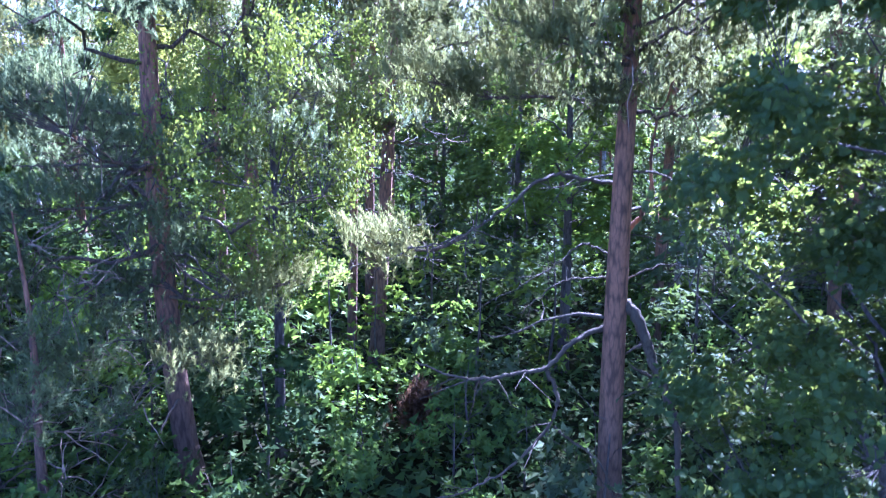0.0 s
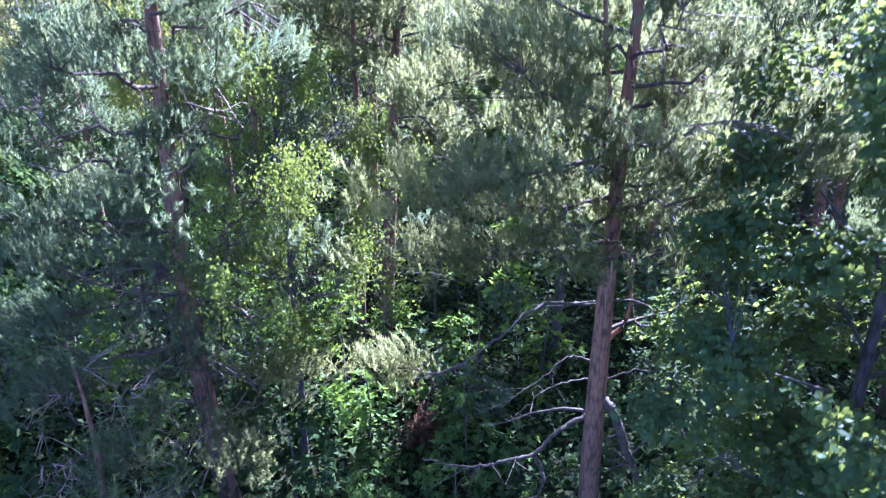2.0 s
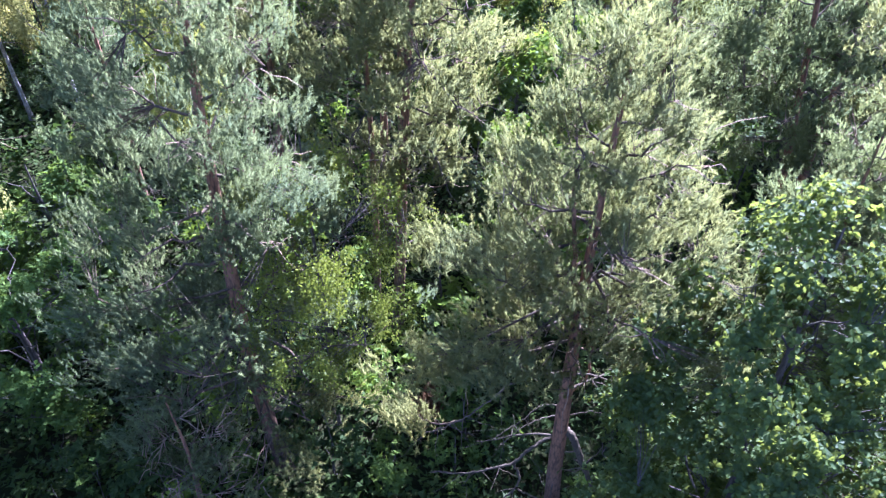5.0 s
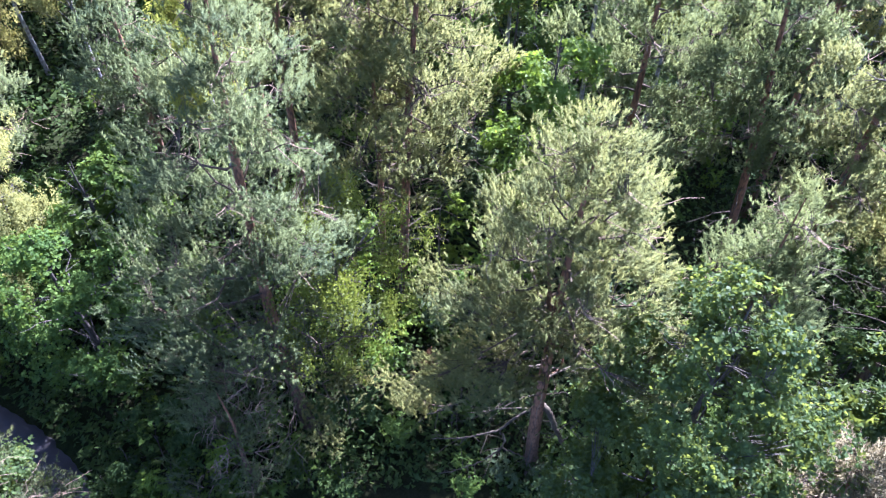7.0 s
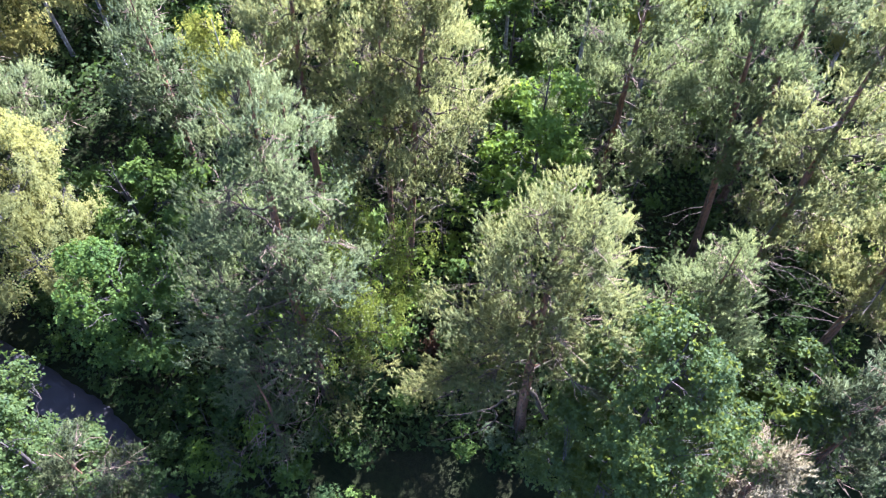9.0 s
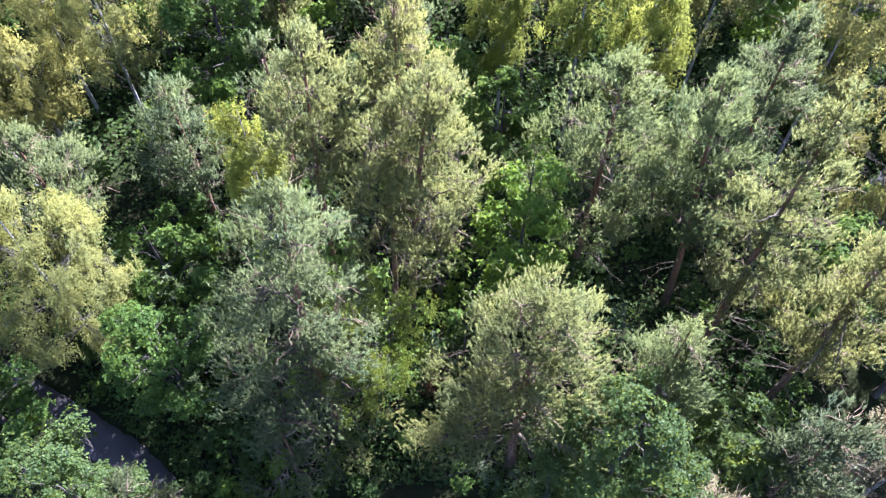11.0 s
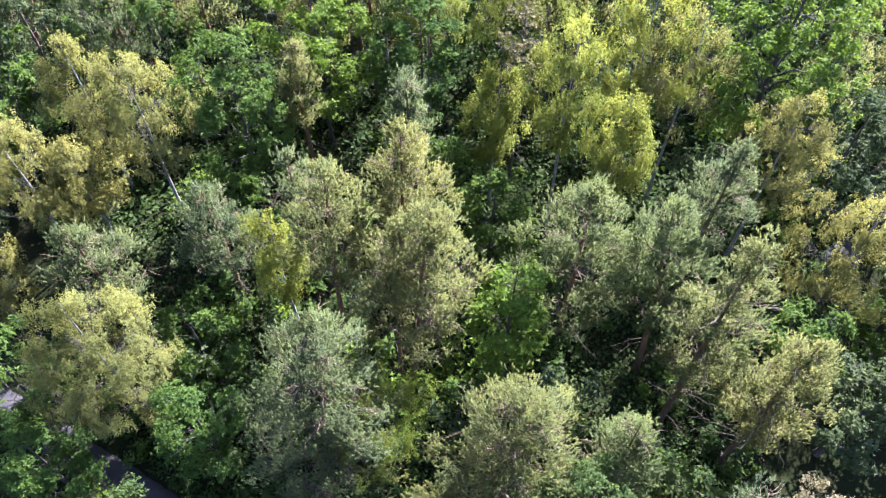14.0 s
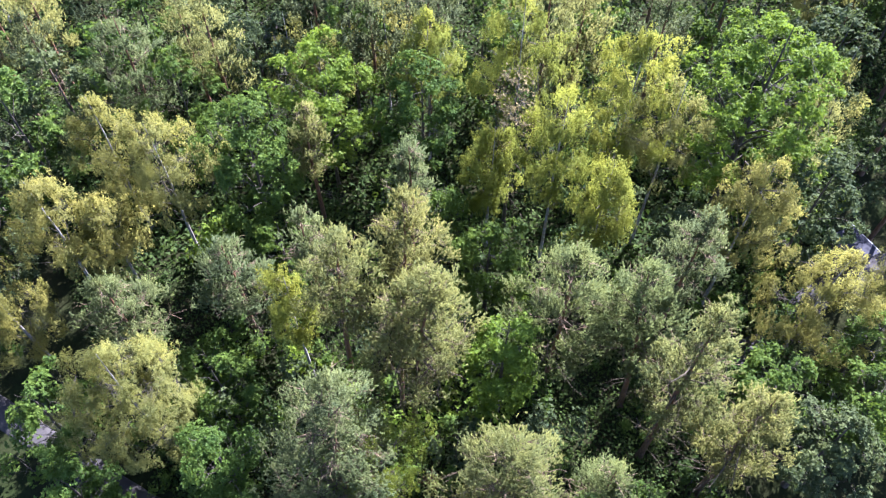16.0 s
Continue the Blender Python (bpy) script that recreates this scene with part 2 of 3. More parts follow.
def rosettes(rng, mid, out, k, size, whole):
    """Leaves in rosettes of seven at the ends of twigs, spread over the outer side of each clump."""
    per = 7
    r = max(2, round(k / per))
    n = len(mid) * r
    ball = unit(rng.normal(0, 1, (n, 3)) + np.repeat(out, r, 0) * 0.5 + [0, 0, 0.3])
    hub = np.repeat(mid, r, 0) + ball * rng.uniform(0, 1, (n, 1)) ** 0.4 * [0.42, 0.42, 0.32]
    face = unit(ball * 0.7 + np.repeat(out, r, 0) * 0.35 + [0, 0, 0.7])
    hub, face = np.repeat(hub, per, 0), np.repeat(face, per, 0)
    way = unit(np.cross(face, rng.normal(0, 1, (n * per, 3))) + face * rng.uniform(-0.1, 0.6, (n * per, 1)))
    return leaves(rng, hub + way * size * 0.12, size, face, 0.2, whole, way, 0.4)


def ground_z(x, y):
    return 0.10 * math.sin(x * 0.31 + 1.1) * math.cos(y * 0.27) + 0.05 * math.sin(x * 0.9 + y * 0.7)


# ---- trees ----
def profile(kind, u):
    """The crown's half-width at u, from 0 at its foot to 1 at its top."""
    u = np.clip(u, 0, 1)
    if kind == "pine":
        return (1 - u ** 1.8) ** 0.72 * (0.5 + 0.5 * np.minimum(1, u / 0.3))
    if kind == "birch":
        return np.sqrt(np.clip(1 - (1.0 - (u + 0.12) / 0.56) ** 2, 0.02, 1)) * np.where(u > 0.44, (1 - (np.maximum(u - 0.44, 0) / 0.57) ** 2.2).clip(0.03) ** 0.6, 1)
    return np.sqrt(np.clip(1 - (2 * u - 0.92) ** 2, 0.03, 1))


def dead_branch(rng, foot, turn, length, rad, droop):
    """A bare, bent branch with a few forked twigs."""
    out = np.array([math.cos(turn), math.sin(turn), 0.0])
    s = np.linspace(0, 1, 7)
    bend = rng.normal(0, 0.05, (7, 3)).cumsum(0) * length * s[:, None]
    pts = foot + out * (s * length)[:, None] + np.array([0, 0, 1.0]) * ((0.18 * s - droop * s ** 2) * length)[:, None] + bend
    pieces = [tube(pts, rad * (1 - 0.8 * s), 5)]
    for k in range(int(3 + length * 2.5)):
        i = int(rng.integers(2, 7))
        d = unit(out * rng.uniform(0.2, 1) + rng.normal(0, 0.55, 3))
        ln = length * rng.uniform(0.12, 0.42)
        q = np.linspace(0, 1, 4)[:, None]
        tw = pts[i] + d * ln * q + rng.normal(0, 0.06, (4, 3)) * ln * q
        pieces.append(tube(tw, rad * 0.42 * (1 - 0.75 * q[:, 0]), 3))
    return joined(pieces)


def tree(kind, x, y, height, r, crown_foot, seed, leaf, bark, label, category, group="", lean=(0.0, 0.0), limbs=20, clumps=260,
         per_clump=0, size=1.0, stem=0.14, dead=0, gap=0.38, limb_bark=None, name="tree", shell=0.7, solid=0.9, blades=14, twigs=True, whole=False, high=1.15, bare=None, bow=(0.0, 0.0), taper=1.0, bare_twigs=0, fine=False):
    rng = np.random.default_rng(seed)
    base = tagged(new(name), label, category, group)
    base.location = (x, y, ground_z(x, y) - 0.03)

    def axis(z):
        f = np.clip(np.asarray(z, float) / height, 0, 1)
        wob = 0.12 * np.sin(f * 5.0 + seed) * f * (1 - f) * 2
        return np.stack([lean[0] * f ** 1.2 + wob + bow[0] * np.sin(np.pi * f), lean[1] * f ** 1.2 + wob * 0.7 + bow[1] * np.sin(np.pi * f), np.asarray(z, float)], -1)

    # trunk
    zs = np.linspace(0, height * 0.97, 18 if twigs else 8)
    thick = stem * (1.05 - 0.97 * (zs / height) ** taper) + stem * 0.45 * np.exp(-zs / 0.25)
    part("trunk", mesh_from("trunk", *tube(axis(zs), thick, 12 if twigs else 7), bark, True), base)

    # clumps of foliage fill an uneven shell round the trunk
    span = height - crown_foot
    u = rng.beta(high, 1.0, clumps * 3)
    keep = rng.uniform(0, 1, clumps * 3) < np.clip(profile(kind, u), 0.12, 1) ** 1.1
    u = u[keep][:clumps]
    turn = rng.uniform(0, 2 * np.pi, len(u))
    if bare:   # one side of the crown is thin below some height: (turn, height, share)
        keep = (np.cos(turn - bare[0]) < 0.1) | (crown_foot + u * span > bare[1]) | (rng.uniform(0, 1, len(u)) < bare[2])
        u, turn = u[keep], turn[keep]
    n = len(u)
    lump = np.array([noise.noise((math.cos(a) * 1.3 + seed * 3.1, math.sin(a) * 1.3, h * span * 0.55 + seed)) for a, h in zip(turn, u)])
    deep = 1 - shell * rng.uniform(0, 1, n) ** (1.45 if fine else 1.6)
    wide = r * profile(kind, u) * (1 + gap * 1.6 * lump) * deep
    mid = axis(crown_foot + u * span) + np.stack([np.cos(turn) * wide, np.sin(turn) * wide, rng.normal(0, 0.12, n)], -1)
    # and gather into pads, with gaps between them
    pads = mid[: max(4, int(n / (10 if kind == "oak" else 8)))]
    own = np.argmin(((mid[:, None] - pads[None]) ** 2 * [1, 1, 1.7]).sum(-1), 1)
    pull = np.array({"pine": (0.54, 0.54, 0.74), "oak": (0.52, 0.52, 0.5), "birch": (0.6, 0.6, 0.5)}[kind])
    mid = mid * (1 - pull) + pads[own] * pull + rng.normal(0, 0.05, (n, 3))
    if kind != "birch":
        mid[:, 2] -= 0.16 * ((mid - pads[own])[:, :2] ** 2).sum(-1)

    # limbs run from the trunk into the shell
    lu = (np.arange(limbs) + rng.uniform(0, 1, limbs)) / limbs * 0.94
    la = np.arange(limbs) * 2.4 + rng.normal(0, 0.35, limbs)
    lr = r * np.maximum(profile(kind, lu), 0.1) * rng.uniform(0.7, 0.95, limbs)
    end = axis(crown_foot + lu * span) + np.stack([np.cos(la) * lr, np.sin(la) * lr, np.zeros(limbs)], -1)
    rise = {"pine": 0.15 + 0.9 * lu ** 2, "birch": 0.9 + 0.5 * lu, "oak": 0.75 + 0.3 * lu}[kind]
    foot_z = np.clip(end[:, 2] - lr * rise, min(1.2, crown_foot * 0.6), height * 0.95)
    foot = axis(foot_z)
    s = np.linspace(0, 1, 7)
    sag = {"pine": 0.10, "birch": 0.16, "oak": 0.1}[kind]
    lines = foot[:, None] * (1 - s)[None, :, None] + end[:, None] * s[None, :, None]
    lines[:, :, 2] += (np.sin(s * np.pi) * sag)[None] * lr[:, None] * (1 if kind != "pine" else -0.6)
    lines[:, 1:-1] += rng.normal(0, 0.05, (limbs, 5, 3)) * lr[:, None, None]
    thick0 = np.clip(stem * (0.09 + 0.055 * lr), 0.01, stem * 0.3)
    made = [[tube(lines[i], thick0[i] * (1 - 0.8 * s), 5)] for i in range(limbs)]
    # each clump hangs on a twig from the nearest limb
    step = np.linspace(0.25, 1, 14)
    spots = np.stack([[np.interp(step, s, lines[i, :, c]) for c in range(3)] for i in range(limbs)]).transpose(0, 2, 1).reshape(-1, 3)
    near = np.argmin(((mid[:, None] - spots[None]) ** 2).sum(-1) + 1.5 * np.clip(spots[None, :, 2] - mid[:, None, 2], 0, None), 1)
    for i in range(n if twigs else 0):
        a = spots[near[i]]
        made[near[i] // 14].append(tube(np.stack([a, mid[i]]), np.array([0.007, 0.002]) * (0.7 + stem * 2.5), 3))
    for m in made:
        part("limb", mesh_from("limb", *joined(m), limb_bark or bark, True), base)

    # foliage
    out = unit(mid - axis(mid[:, 2] - 0.25 * span * (1 - u)))
    soft = None
    if kind == "pine":
        k = per_clump or 7
        plume = unit(out * 0.55 + [0, 0, 0.9] + rng.normal(0, 0.2, (n, 3)))
        way = unit(np.repeat(plume, k, 0) + rng.normal(0, 0.34, (n * k, 3)))
        at = np.repeat(mid, k, 0) + rng.normal(0, 1, (n * k, 3)) * [0.18, 0.18, 0.08] * size ** 0.5 + way * rng.uniform(-0.35, 0.12, (n * k, 1)) * size
        face = np.repeat(unit(out * 0.6 + [0, 0, 0.5]), k, 0)
        *fol, soft = tufts(rng, at, way, face, blades, (0.1 if fine else 0.125) * size, (0.03 if fine else 0.027) * size * solid, (0.22 if fine else 0.28) * size, 0.6 if fine else 0.7)
    elif kind == "birch":
        k = per_clump or 120
        fall = rng.uniform(0, 1, n * k) ** 1.2
        strand = np.repeat(rng.normal(0, 0.2, (n, 6, 3)), k, 0)[np.arange(n * k), rng.integers(0, 6, n * k)]
        at = np.repeat(mid, k, 0) + strand + rng.normal(0, 0.05, (n * k, 3)) + np.repeat(out, k, 0) * 0.12
        at[:, 2] -= fall * np.repeat(rng.uniform(0.2, 0.7, n), k)
        fol = leaves(rng, at, 0.09 * size, np.repeat(out, k, 0) * 0.7 + [0, 0, 0.5], 0.9, whole, None, 0.5, 0.3, None if whole else 0.26)
        soft = None if whole else fol[2]
    else:
        fol = rosettes(rng, mid, out, per_clump or 64, 0.145 * size, whole)
    part("crown", mesh_from("crown", *fol[:2], leaf, False, soft), base)

    # fine bare twigs inside the crown
    if bare_twigs:
        pieces = []
        for i in rng.integers(0, len(spots), bare_twigs):
            d = unit(unit(spots[i] - axis(spots[i][2])) + rng.normal(0, 0.7, 3))
            q = np.linspace(0, 1, 4)[:, None]
            tw = spots[i] + d * rng.uniform(0.25, 0.85) * q + rng.normal(0, 0.06, (4, 3)) * q
            pieces.append(tube(tw, 0.013 * (1 - 0.7 * q[:, 0]), 3))
        tagged(part("twig_tangle", mesh_from("twig_tangle", *joined(pieces), TWIG_WOOD, True), base, "tan bare twigs"), kind="stuff")

    # bare branches under the crown
    for i in range(dead):
        z = rng.uniform(0.22, 1.0) * crown_foot + rng.uniform(0, 0.4) * span
        b = dead_branch(rng, axis(z), rng.uniform(0, 2 * np.pi), rng.uniform(0.5, 1.0) * min(r, 2.2), stem * rng.uniform(0.1, 0.2), rng.uniform(0.1, 0.6))
        part("dead_branch", mesh_from("dead_branch", *b, DEAD_WOOD, True), base, "bare grey dead branch")
    return base


PINES, BIRCHES, OAKS, SHRUBS = "pines of the wood", "birches of the wood", "oaks of the wood", "undergrowth shrubs"


def pine(x, y, h, r, foot, seed, leaf=None, lean=(0, 0), label="tall Scots pine with blue-green needles and orange upper bark", **kw):
    kw = {"limbs": 24, "clumps": 300, "stem": 0.16, "dead": 6, "taper": 1.4, "blades": 17, "solid": 1.1, "bare_twigs": 150, "shell": 0.85, **kw}
    kw["clumps"] = int(kw["clumps"] * 1.62)
    return tree("pine", x, y, h, r * 1.22, foot, seed, leaf or NEEDLE_BLUE, PINE_BARK, label, "pine tree", PINES, lean, limb_bark=LIMB_BARK, name="pine_tree", **kw)


def birch(x, y, h, r, foot, seed, leaf=None, lean=(0, 0), label="silver birch with drooping yellow-green foliage", **kw):
    kw = {"limbs": 18, "clumps": 280, "stem": 0.11, "gap": 0.55, **kw}
    return tree("birch", x, y, h, r * 1.13, foot, seed, leaf or BIRCH_GOLD, kw.pop("bark", BIRCH_BARK), label, "birch tree", BIRCHES, lean, limb_bark=OAK_BARK, name="birch_tree", **kw)


def oak(x, y, h, r, foot, seed, leaf=None, lean=(0, 0), label="leafy oak with a dense dark green crown", **kw):
    kw = {"limbs": 18, "clumps": 280, "stem": 0.14, **kw}
    return tree("oak", x, y, h, r * 1.13, foot, seed, leaf or OAK_GREEN, OAK_BARK, label, "oak tree", OAKS, lean, name="oak_tree", **kw)


def shrub(x, y, h, r, seed, leaf=None, label="leafy green shrub on the forest floor", **kw):
    kw = {"limbs": 7, "clumps": 42, "stem": 0.035, "per_clump": 30, "size": 1.0, "twigs": False, **kw}
    return tree("oak", x, y, h, r, 0.15, seed, leaf or HERB, OAK_BARK, label, "shrub", SHRUBS, name="shrub", **kw)


# ---- ground and path ----
def build_ground():
    near = np.arange(-60, 121, 2.5)
    xs = np.concatenate([[-2500, -600, -200, -100], near[near <= 60], [100, 200, 600, 2500]])
    ys = np.concatenate([[-2500, -600, -200, -100], near, [180, 300, 800, 2500]])
    gx, gy = np.meshgrid(xs, ys, indexing="ij")
    gz = np.array([ground_z(a, b) if abs(a) < 90 and -80 < b < 140 else 0.0 for a, b in zip(gx.ravel(), gy.ravel())])
    i, j = np.meshgrid(np.arange(len(xs) - 1), np.arange(len(ys) - 1), indexing="ij")
    m = len(ys)
    f = np.stack([i * m + j, (i + 1) * m + j, (i + 1) * m + j + 1, i * m + j + 1], -1).reshape(-1, 4)
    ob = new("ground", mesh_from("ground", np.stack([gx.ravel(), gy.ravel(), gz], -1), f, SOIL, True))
    tagged(ob, "forest floor of leaf litter, moss and soil, darkened for tree shade", "ground", kind="structure")


def build_path(name, line, width, label):
    p = np.array(line, float)
    t = np.linspace(0, len(p) - 1, len(p) * 12)
    c = np.stack([np.interp(t, np.arange(len(p)), p[:, k]) for k in (0, 1)], -1)
    for _ in range(12):
        c[1:-1] = (c[:-2] + 2 * c[1:-1] + c[2:]) / 4
    d = unit(np.gradient(c, axis=0))
    side = np.stack([d[:, 1], -d[:, 0]], -1)
    rng = np.random.default_rng(5)
    cols = []
    for k, s in enumerate((-0.56, -0.5, -0.25, 0, 0.25, 0.5, 0.56)):
        w = s * width * (1 + (rng.normal(0, 0.05, len(c)) if abs(s) > 0.4 else 0))
        q = c + side * np.reshape(w, (-1, 1))
        z = np.array([ground_z(*v) for v in q]) + (-0.12 if abs(s) > 0.55 else 0.045 + 0.04 * (0.5 - abs(s)))
        cols.append(np.concatenate([q, z[:, None]], 1))
    v = np.stack(cols, 1).reshape(-1, 3)
    i, j = np.meshgrid(np.arange(len(c) - 1), np.arange(6), indexing="ij")
    f = np.stack([i * 7 + j, i * 7 + j + 1, (i + 1) * 7 + j + 1, (i + 1) * 7 + j], -1).reshape(-1, 4)
    tagged(new(name, mesh_from(name, v, f, TRACK, True)), label, "path", kind="structure")


build_ground()
build_path("path", [(-60, 37), (-40, 25.5), (-24.8, 16.9), (-15.6, 11.8), (-12.8, 10.2), (-10.9, 8.4), (-8.4, 5.6), (-7.4, 2), (-7, -6), (-6, -30)], 1.45,
           "grey gravel footpath through the wood in dappled shade")
build_path("side_path", [(18, 20.5), (22, 23.2), (25, 26), (30, 28), (40, 33)], 1.8, "grey path to a shed, half hidden under birches")

# ---- the pines in front ----
front_left = pine(-4.35, 11.5, 15.8, 3.05, 2.4, 11, NEEDLE_BLUE, (0.2, 0.4), bow=(-0.42, 0.1), clumps=540, limbs=34, dead=22, stem=0.2, solid=0.55, size=0.9, per_clump=9, blades=30, fine=True, shell=0.85, high=1.55,
                  bare=(-0.15, 7.6, 0.55), bare_twigs=190, label="tall Scots pine with a long blue-green crown and bare lower branches")
front_right = pine(2.8, 10.2, 13.4, 2.6, 6.9, 12, NEEDLE_OLIVE, (0.15, 0.1), bow=(-0.35, -0.5), clumps=490, limbs=26, dead=6, stem=0.19, solid=0.55, size=0.9, per_clump=9, blades=30, fine=True, shell=0.8,
                   bare_twigs=170, label="Scots pine with a broad olive crown, orange bark and dead limbs")
pine(6.9, 9.8, 12.1, 1.45, 6.4, 13, NEEDLE_GREEN, clumps=210, limbs=16, stem=0.11, solid=0.55, size=0.95, blades=28, per_clump=8, fine=True, label="slender young pine with a pale blue-green crown")
# ---- pines further in ----
mid_pine = pine(-1.55, 16.8, 15.1, 2.7, 5.8, 14, NEEDLE_OLIVE, (1.2, 0.3), dead=20, clumps=450, limbs=28, stem=0.18, bare_twigs=170)
pine(-2.2, 17.3, 13.4, 1.1, 9.0, 113, NEEDLE_OLIVE, (0.3, 0.3), dead=10, clumps=60, limbs=12, stem=0.12, label="slender pine stem with a small crown beside a thicker pine")
pine(-5.2, 19.3, 15.4, 2.0, 7.5, 15, NEEDLE_OLIVE, (0.6, -0.3), clumps=240)
pine(-2.1, 21.4, 14.6, 2.1, 8.0, 16, NEEDLE_OLIVE, (0.4, 0.3), clumps=250)
pine(-1.7, 25.6, 14.2, 1.15, 8.5, 17, NEEDLE_BLUE, (0.1, 0), clumps=130, limbs=14)
pine(6.1, 18.9, 14.4, 2.9, 4.8, 18, NEEDLE_GREEN, (0.1, 0), dead=12, clumps=380)
pine(10.6, 17.9, 14.0, 2.3, 5.6, 19, NEEDLE_GREEN, (-1.4, 0.3), clumps=310)
tall_pine = pine(11.2, 14.8, 16.0, 1.85, 5.0, 20, NEEDLE_OLIVE, (0, 0), clumps=300, dead=12)
side_pine = pine(13.9, 12.7, 12.4, 1.75, 4.2, 21, NEEDLE_OLIVE, clumps=290, dead=12)
pine(12.6, 21.0, 14.3, 1.7, 8.0, 22, NEEDLE_BLUE, clumps=190)
pine(-17.2, 20.2, 9.6, 2.5, 3.5, 23, NEEDLE_BLUE, clumps=260)
pine(-11.4, 22.4, 10.2, 2.2, 4.0, 24, NEEDLE_BLUE, clumps=230, dead=10)
pine(-7.2, 23.2, 11.6, 1.2, 7.0, 25, NEEDLE_BLUE, clumps=90, limbs=12)
pine(-20.3, 38.0, 13.0, 3.2, 5.0, 26, NEEDLE_BLUE, clumps=330)
pine(-7.9, 30.8, 12.3, 1.3, 6.5, 27, NEEDLE_OLIVE, clumps=120, limbs=14)
# ---- birches ----
birch(-3.05, 12.8, 10.2, 2.0, 3.4, 31, BIRCH_GREEN, (0.1, 0), bark=OAK_BARK, clumps=360, per_clump=76, size=0.78, whole=True, gap=0.6, label="young silver birch with backlit bright green foliage")
birch(8.8, 25.0, 13.6, 1.5, 7.0, 32, per_clump=100, size=1.05)
birch(6.6, 28.2, 15.2, 2.0, 7.0, 33, per_clump=100, size=1.05)
birch(11.2, 32.2, 15.8, 2.9, 7.0, 34, clumps=380, per_clump=100, size=1.05)
birch(3.1, 29.8, 11.6, 1.4, 5.0, 35, per_clump=100, size=1.05)
birch(13.2, 30.0, 14.7, 2.2, 7.0, 36, BIRCH_OLIVE, label="silver birch with a white trunk and thin olive crown", clumps=220, per_clump=100, size=1.05)
birch(5.0, 36.5, 15.5, 3.0, 7.0, 37, clumps=330, per_clump=100, size=1.05)
birch(-0.8, 37.5, 13.6, 2.0, 6.0, 38, per_clump=100, size=1.05)
birch(16.9, 24.9, 13.6, 2.3, 6.0, 39, BIRCH_OLIVE, label="silver birch with an olive crown turning yellow", per_clump=100, size=1.05)
birch(21.2, 21.6, 9.8, 3.0, 2.5, 40, BIRCH_OLIVE, clumps=360, label="spreading birch with an olive crown turning yellow", per_clump=100, size=1.05)
birch(-20.2, 31.2, 12.6, 2.1, 5.0, 41, BIRCH_OLIVE, per_clump=100, size=1.05)
birch(-16.4, 29.1, 12.4, 2.8, 5.0, 42, BIRCH_OLIVE, clumps=360, per_clump=100, size=1.05)
birch(-22.0, 25.4, 11.8, 2.1, 5.0, 43, BIRCH_OLIVE, per_clump=100, size=1.05)
birch(-19.2, 25.6, 10.0, 2.0, 4.0, 44, BIRCH_OLIVE, per_clump=100, size=1.05)
birch(-15.6, 15.6, 10.9, 2.9, 3.0, 45, BIRCH_OLIVE, clumps=580, per_clump=140, size=0.85, gap=0.38, label="rounded birch with a dense olive-yellow crown by the path")
birch(-7.6, 19.6, 11.3, 1.35, 5.5, 46, BIRCH_GOLD, clumps=160)
# ---- oaks and other broad-leaved trees ----
oak(5.3, 7.5, 11.8, 2.4, 1.0, 51, OAK_DEEP, clumps=880, limbs=28, per_clump=98, size=0.66, whole=True, gap=0.55, shell=0.6, label="broad young oak with glossy green leaves down to the ground")
oak(18.6, 31.8, 16.8, 4.2, 5.2, 52, OAK_BRIGHT, clumps=900, limbs=24, stem=0.24, label="large oak with a bright green rounded crown")
oak(-11.2, 30.0, 13.2, 2.95, 3.5, 53, OAK_GREEN, clumps=470, limbs=22)
oak(-7.4, 35.0, 13.2, 3.3, 4.0, 54, OAK_BRIGHT, clumps=540, limbs=24)
oak(-1.2, 34.3, 12.8, 2.6, 4.0, 55, OAK_GREEN, clumps=360)
oak(-13.4, 42.5, 10.5, 2.5, 4.0, 56, OAK_GREY)
oak(-10.9, 12.9, 7.7, 1.9, 1.0, 57, OAK_GREEN, whole=True, per_clump=70, size=0.75, label="bushy young oak with bright green leaves beside the path")
oak(3.2, 17.1, 11.2, 1.8, 3.0, 58, OAK_BRIGHT, clumps=260)
oak(2.8, 24.4, 8.6, 2.0, 2.0, 59, OAK_GREEN)
oak(-12.9, 7.7, 7.3, 1.9, 1.5, 60, OAK_DEEP, whole=True, per_clump=70, size=0.72, label="bushy young oak with bright green leaves beside the path")
oak(9.9, 8.5, 7.9, 1.9, 1.0, 61, OAK_DEEP)
oak(19.0, 13.2, 8.2, 2.2, 2.0, 62, OAK_GREY)
oak(4.4, 31.6, 14.6, 1.6, 7.0, 63, DRY, clumps=190, per_clump=4, limbs=26, dead=16, size=0.8, label="half-dead grey tree with bare twigs and few dry leaves")
pine(11.3, 7.6, 11.2, 1.6, 3.5, 64, NEEDLE_DARK, clumps=170, dead=14, limbs=18, stem=0.1, label="slender pine with grey-blue needles and bare twigs")
pine(7.6, 5.7, 10.2, 1.1, 4.5, 65, DRY, clumps=130, limbs=14, solid=0.8, blades=14, label="withered pine with a pale beige crown")
pine(-5.7, 9.4, 5.6, 2.0, 0.9, 111, NEEDLE_BLUE, clumps=85, limbs=22, dead=8, stem=0.08, solid=0.6, size=0.9, blades=22, label="dense young pine with blue-green needles down to the ground")
pine(-10.6, 6.9, 6.4, 1.6, 1.2, 66, NEEDLE_DARK, solid=0.7, size=0.95, blades=18, clumps=170, limbs=18, dead=2, stem=0.08, label="bushy young pine with blue-green needles beside the path")

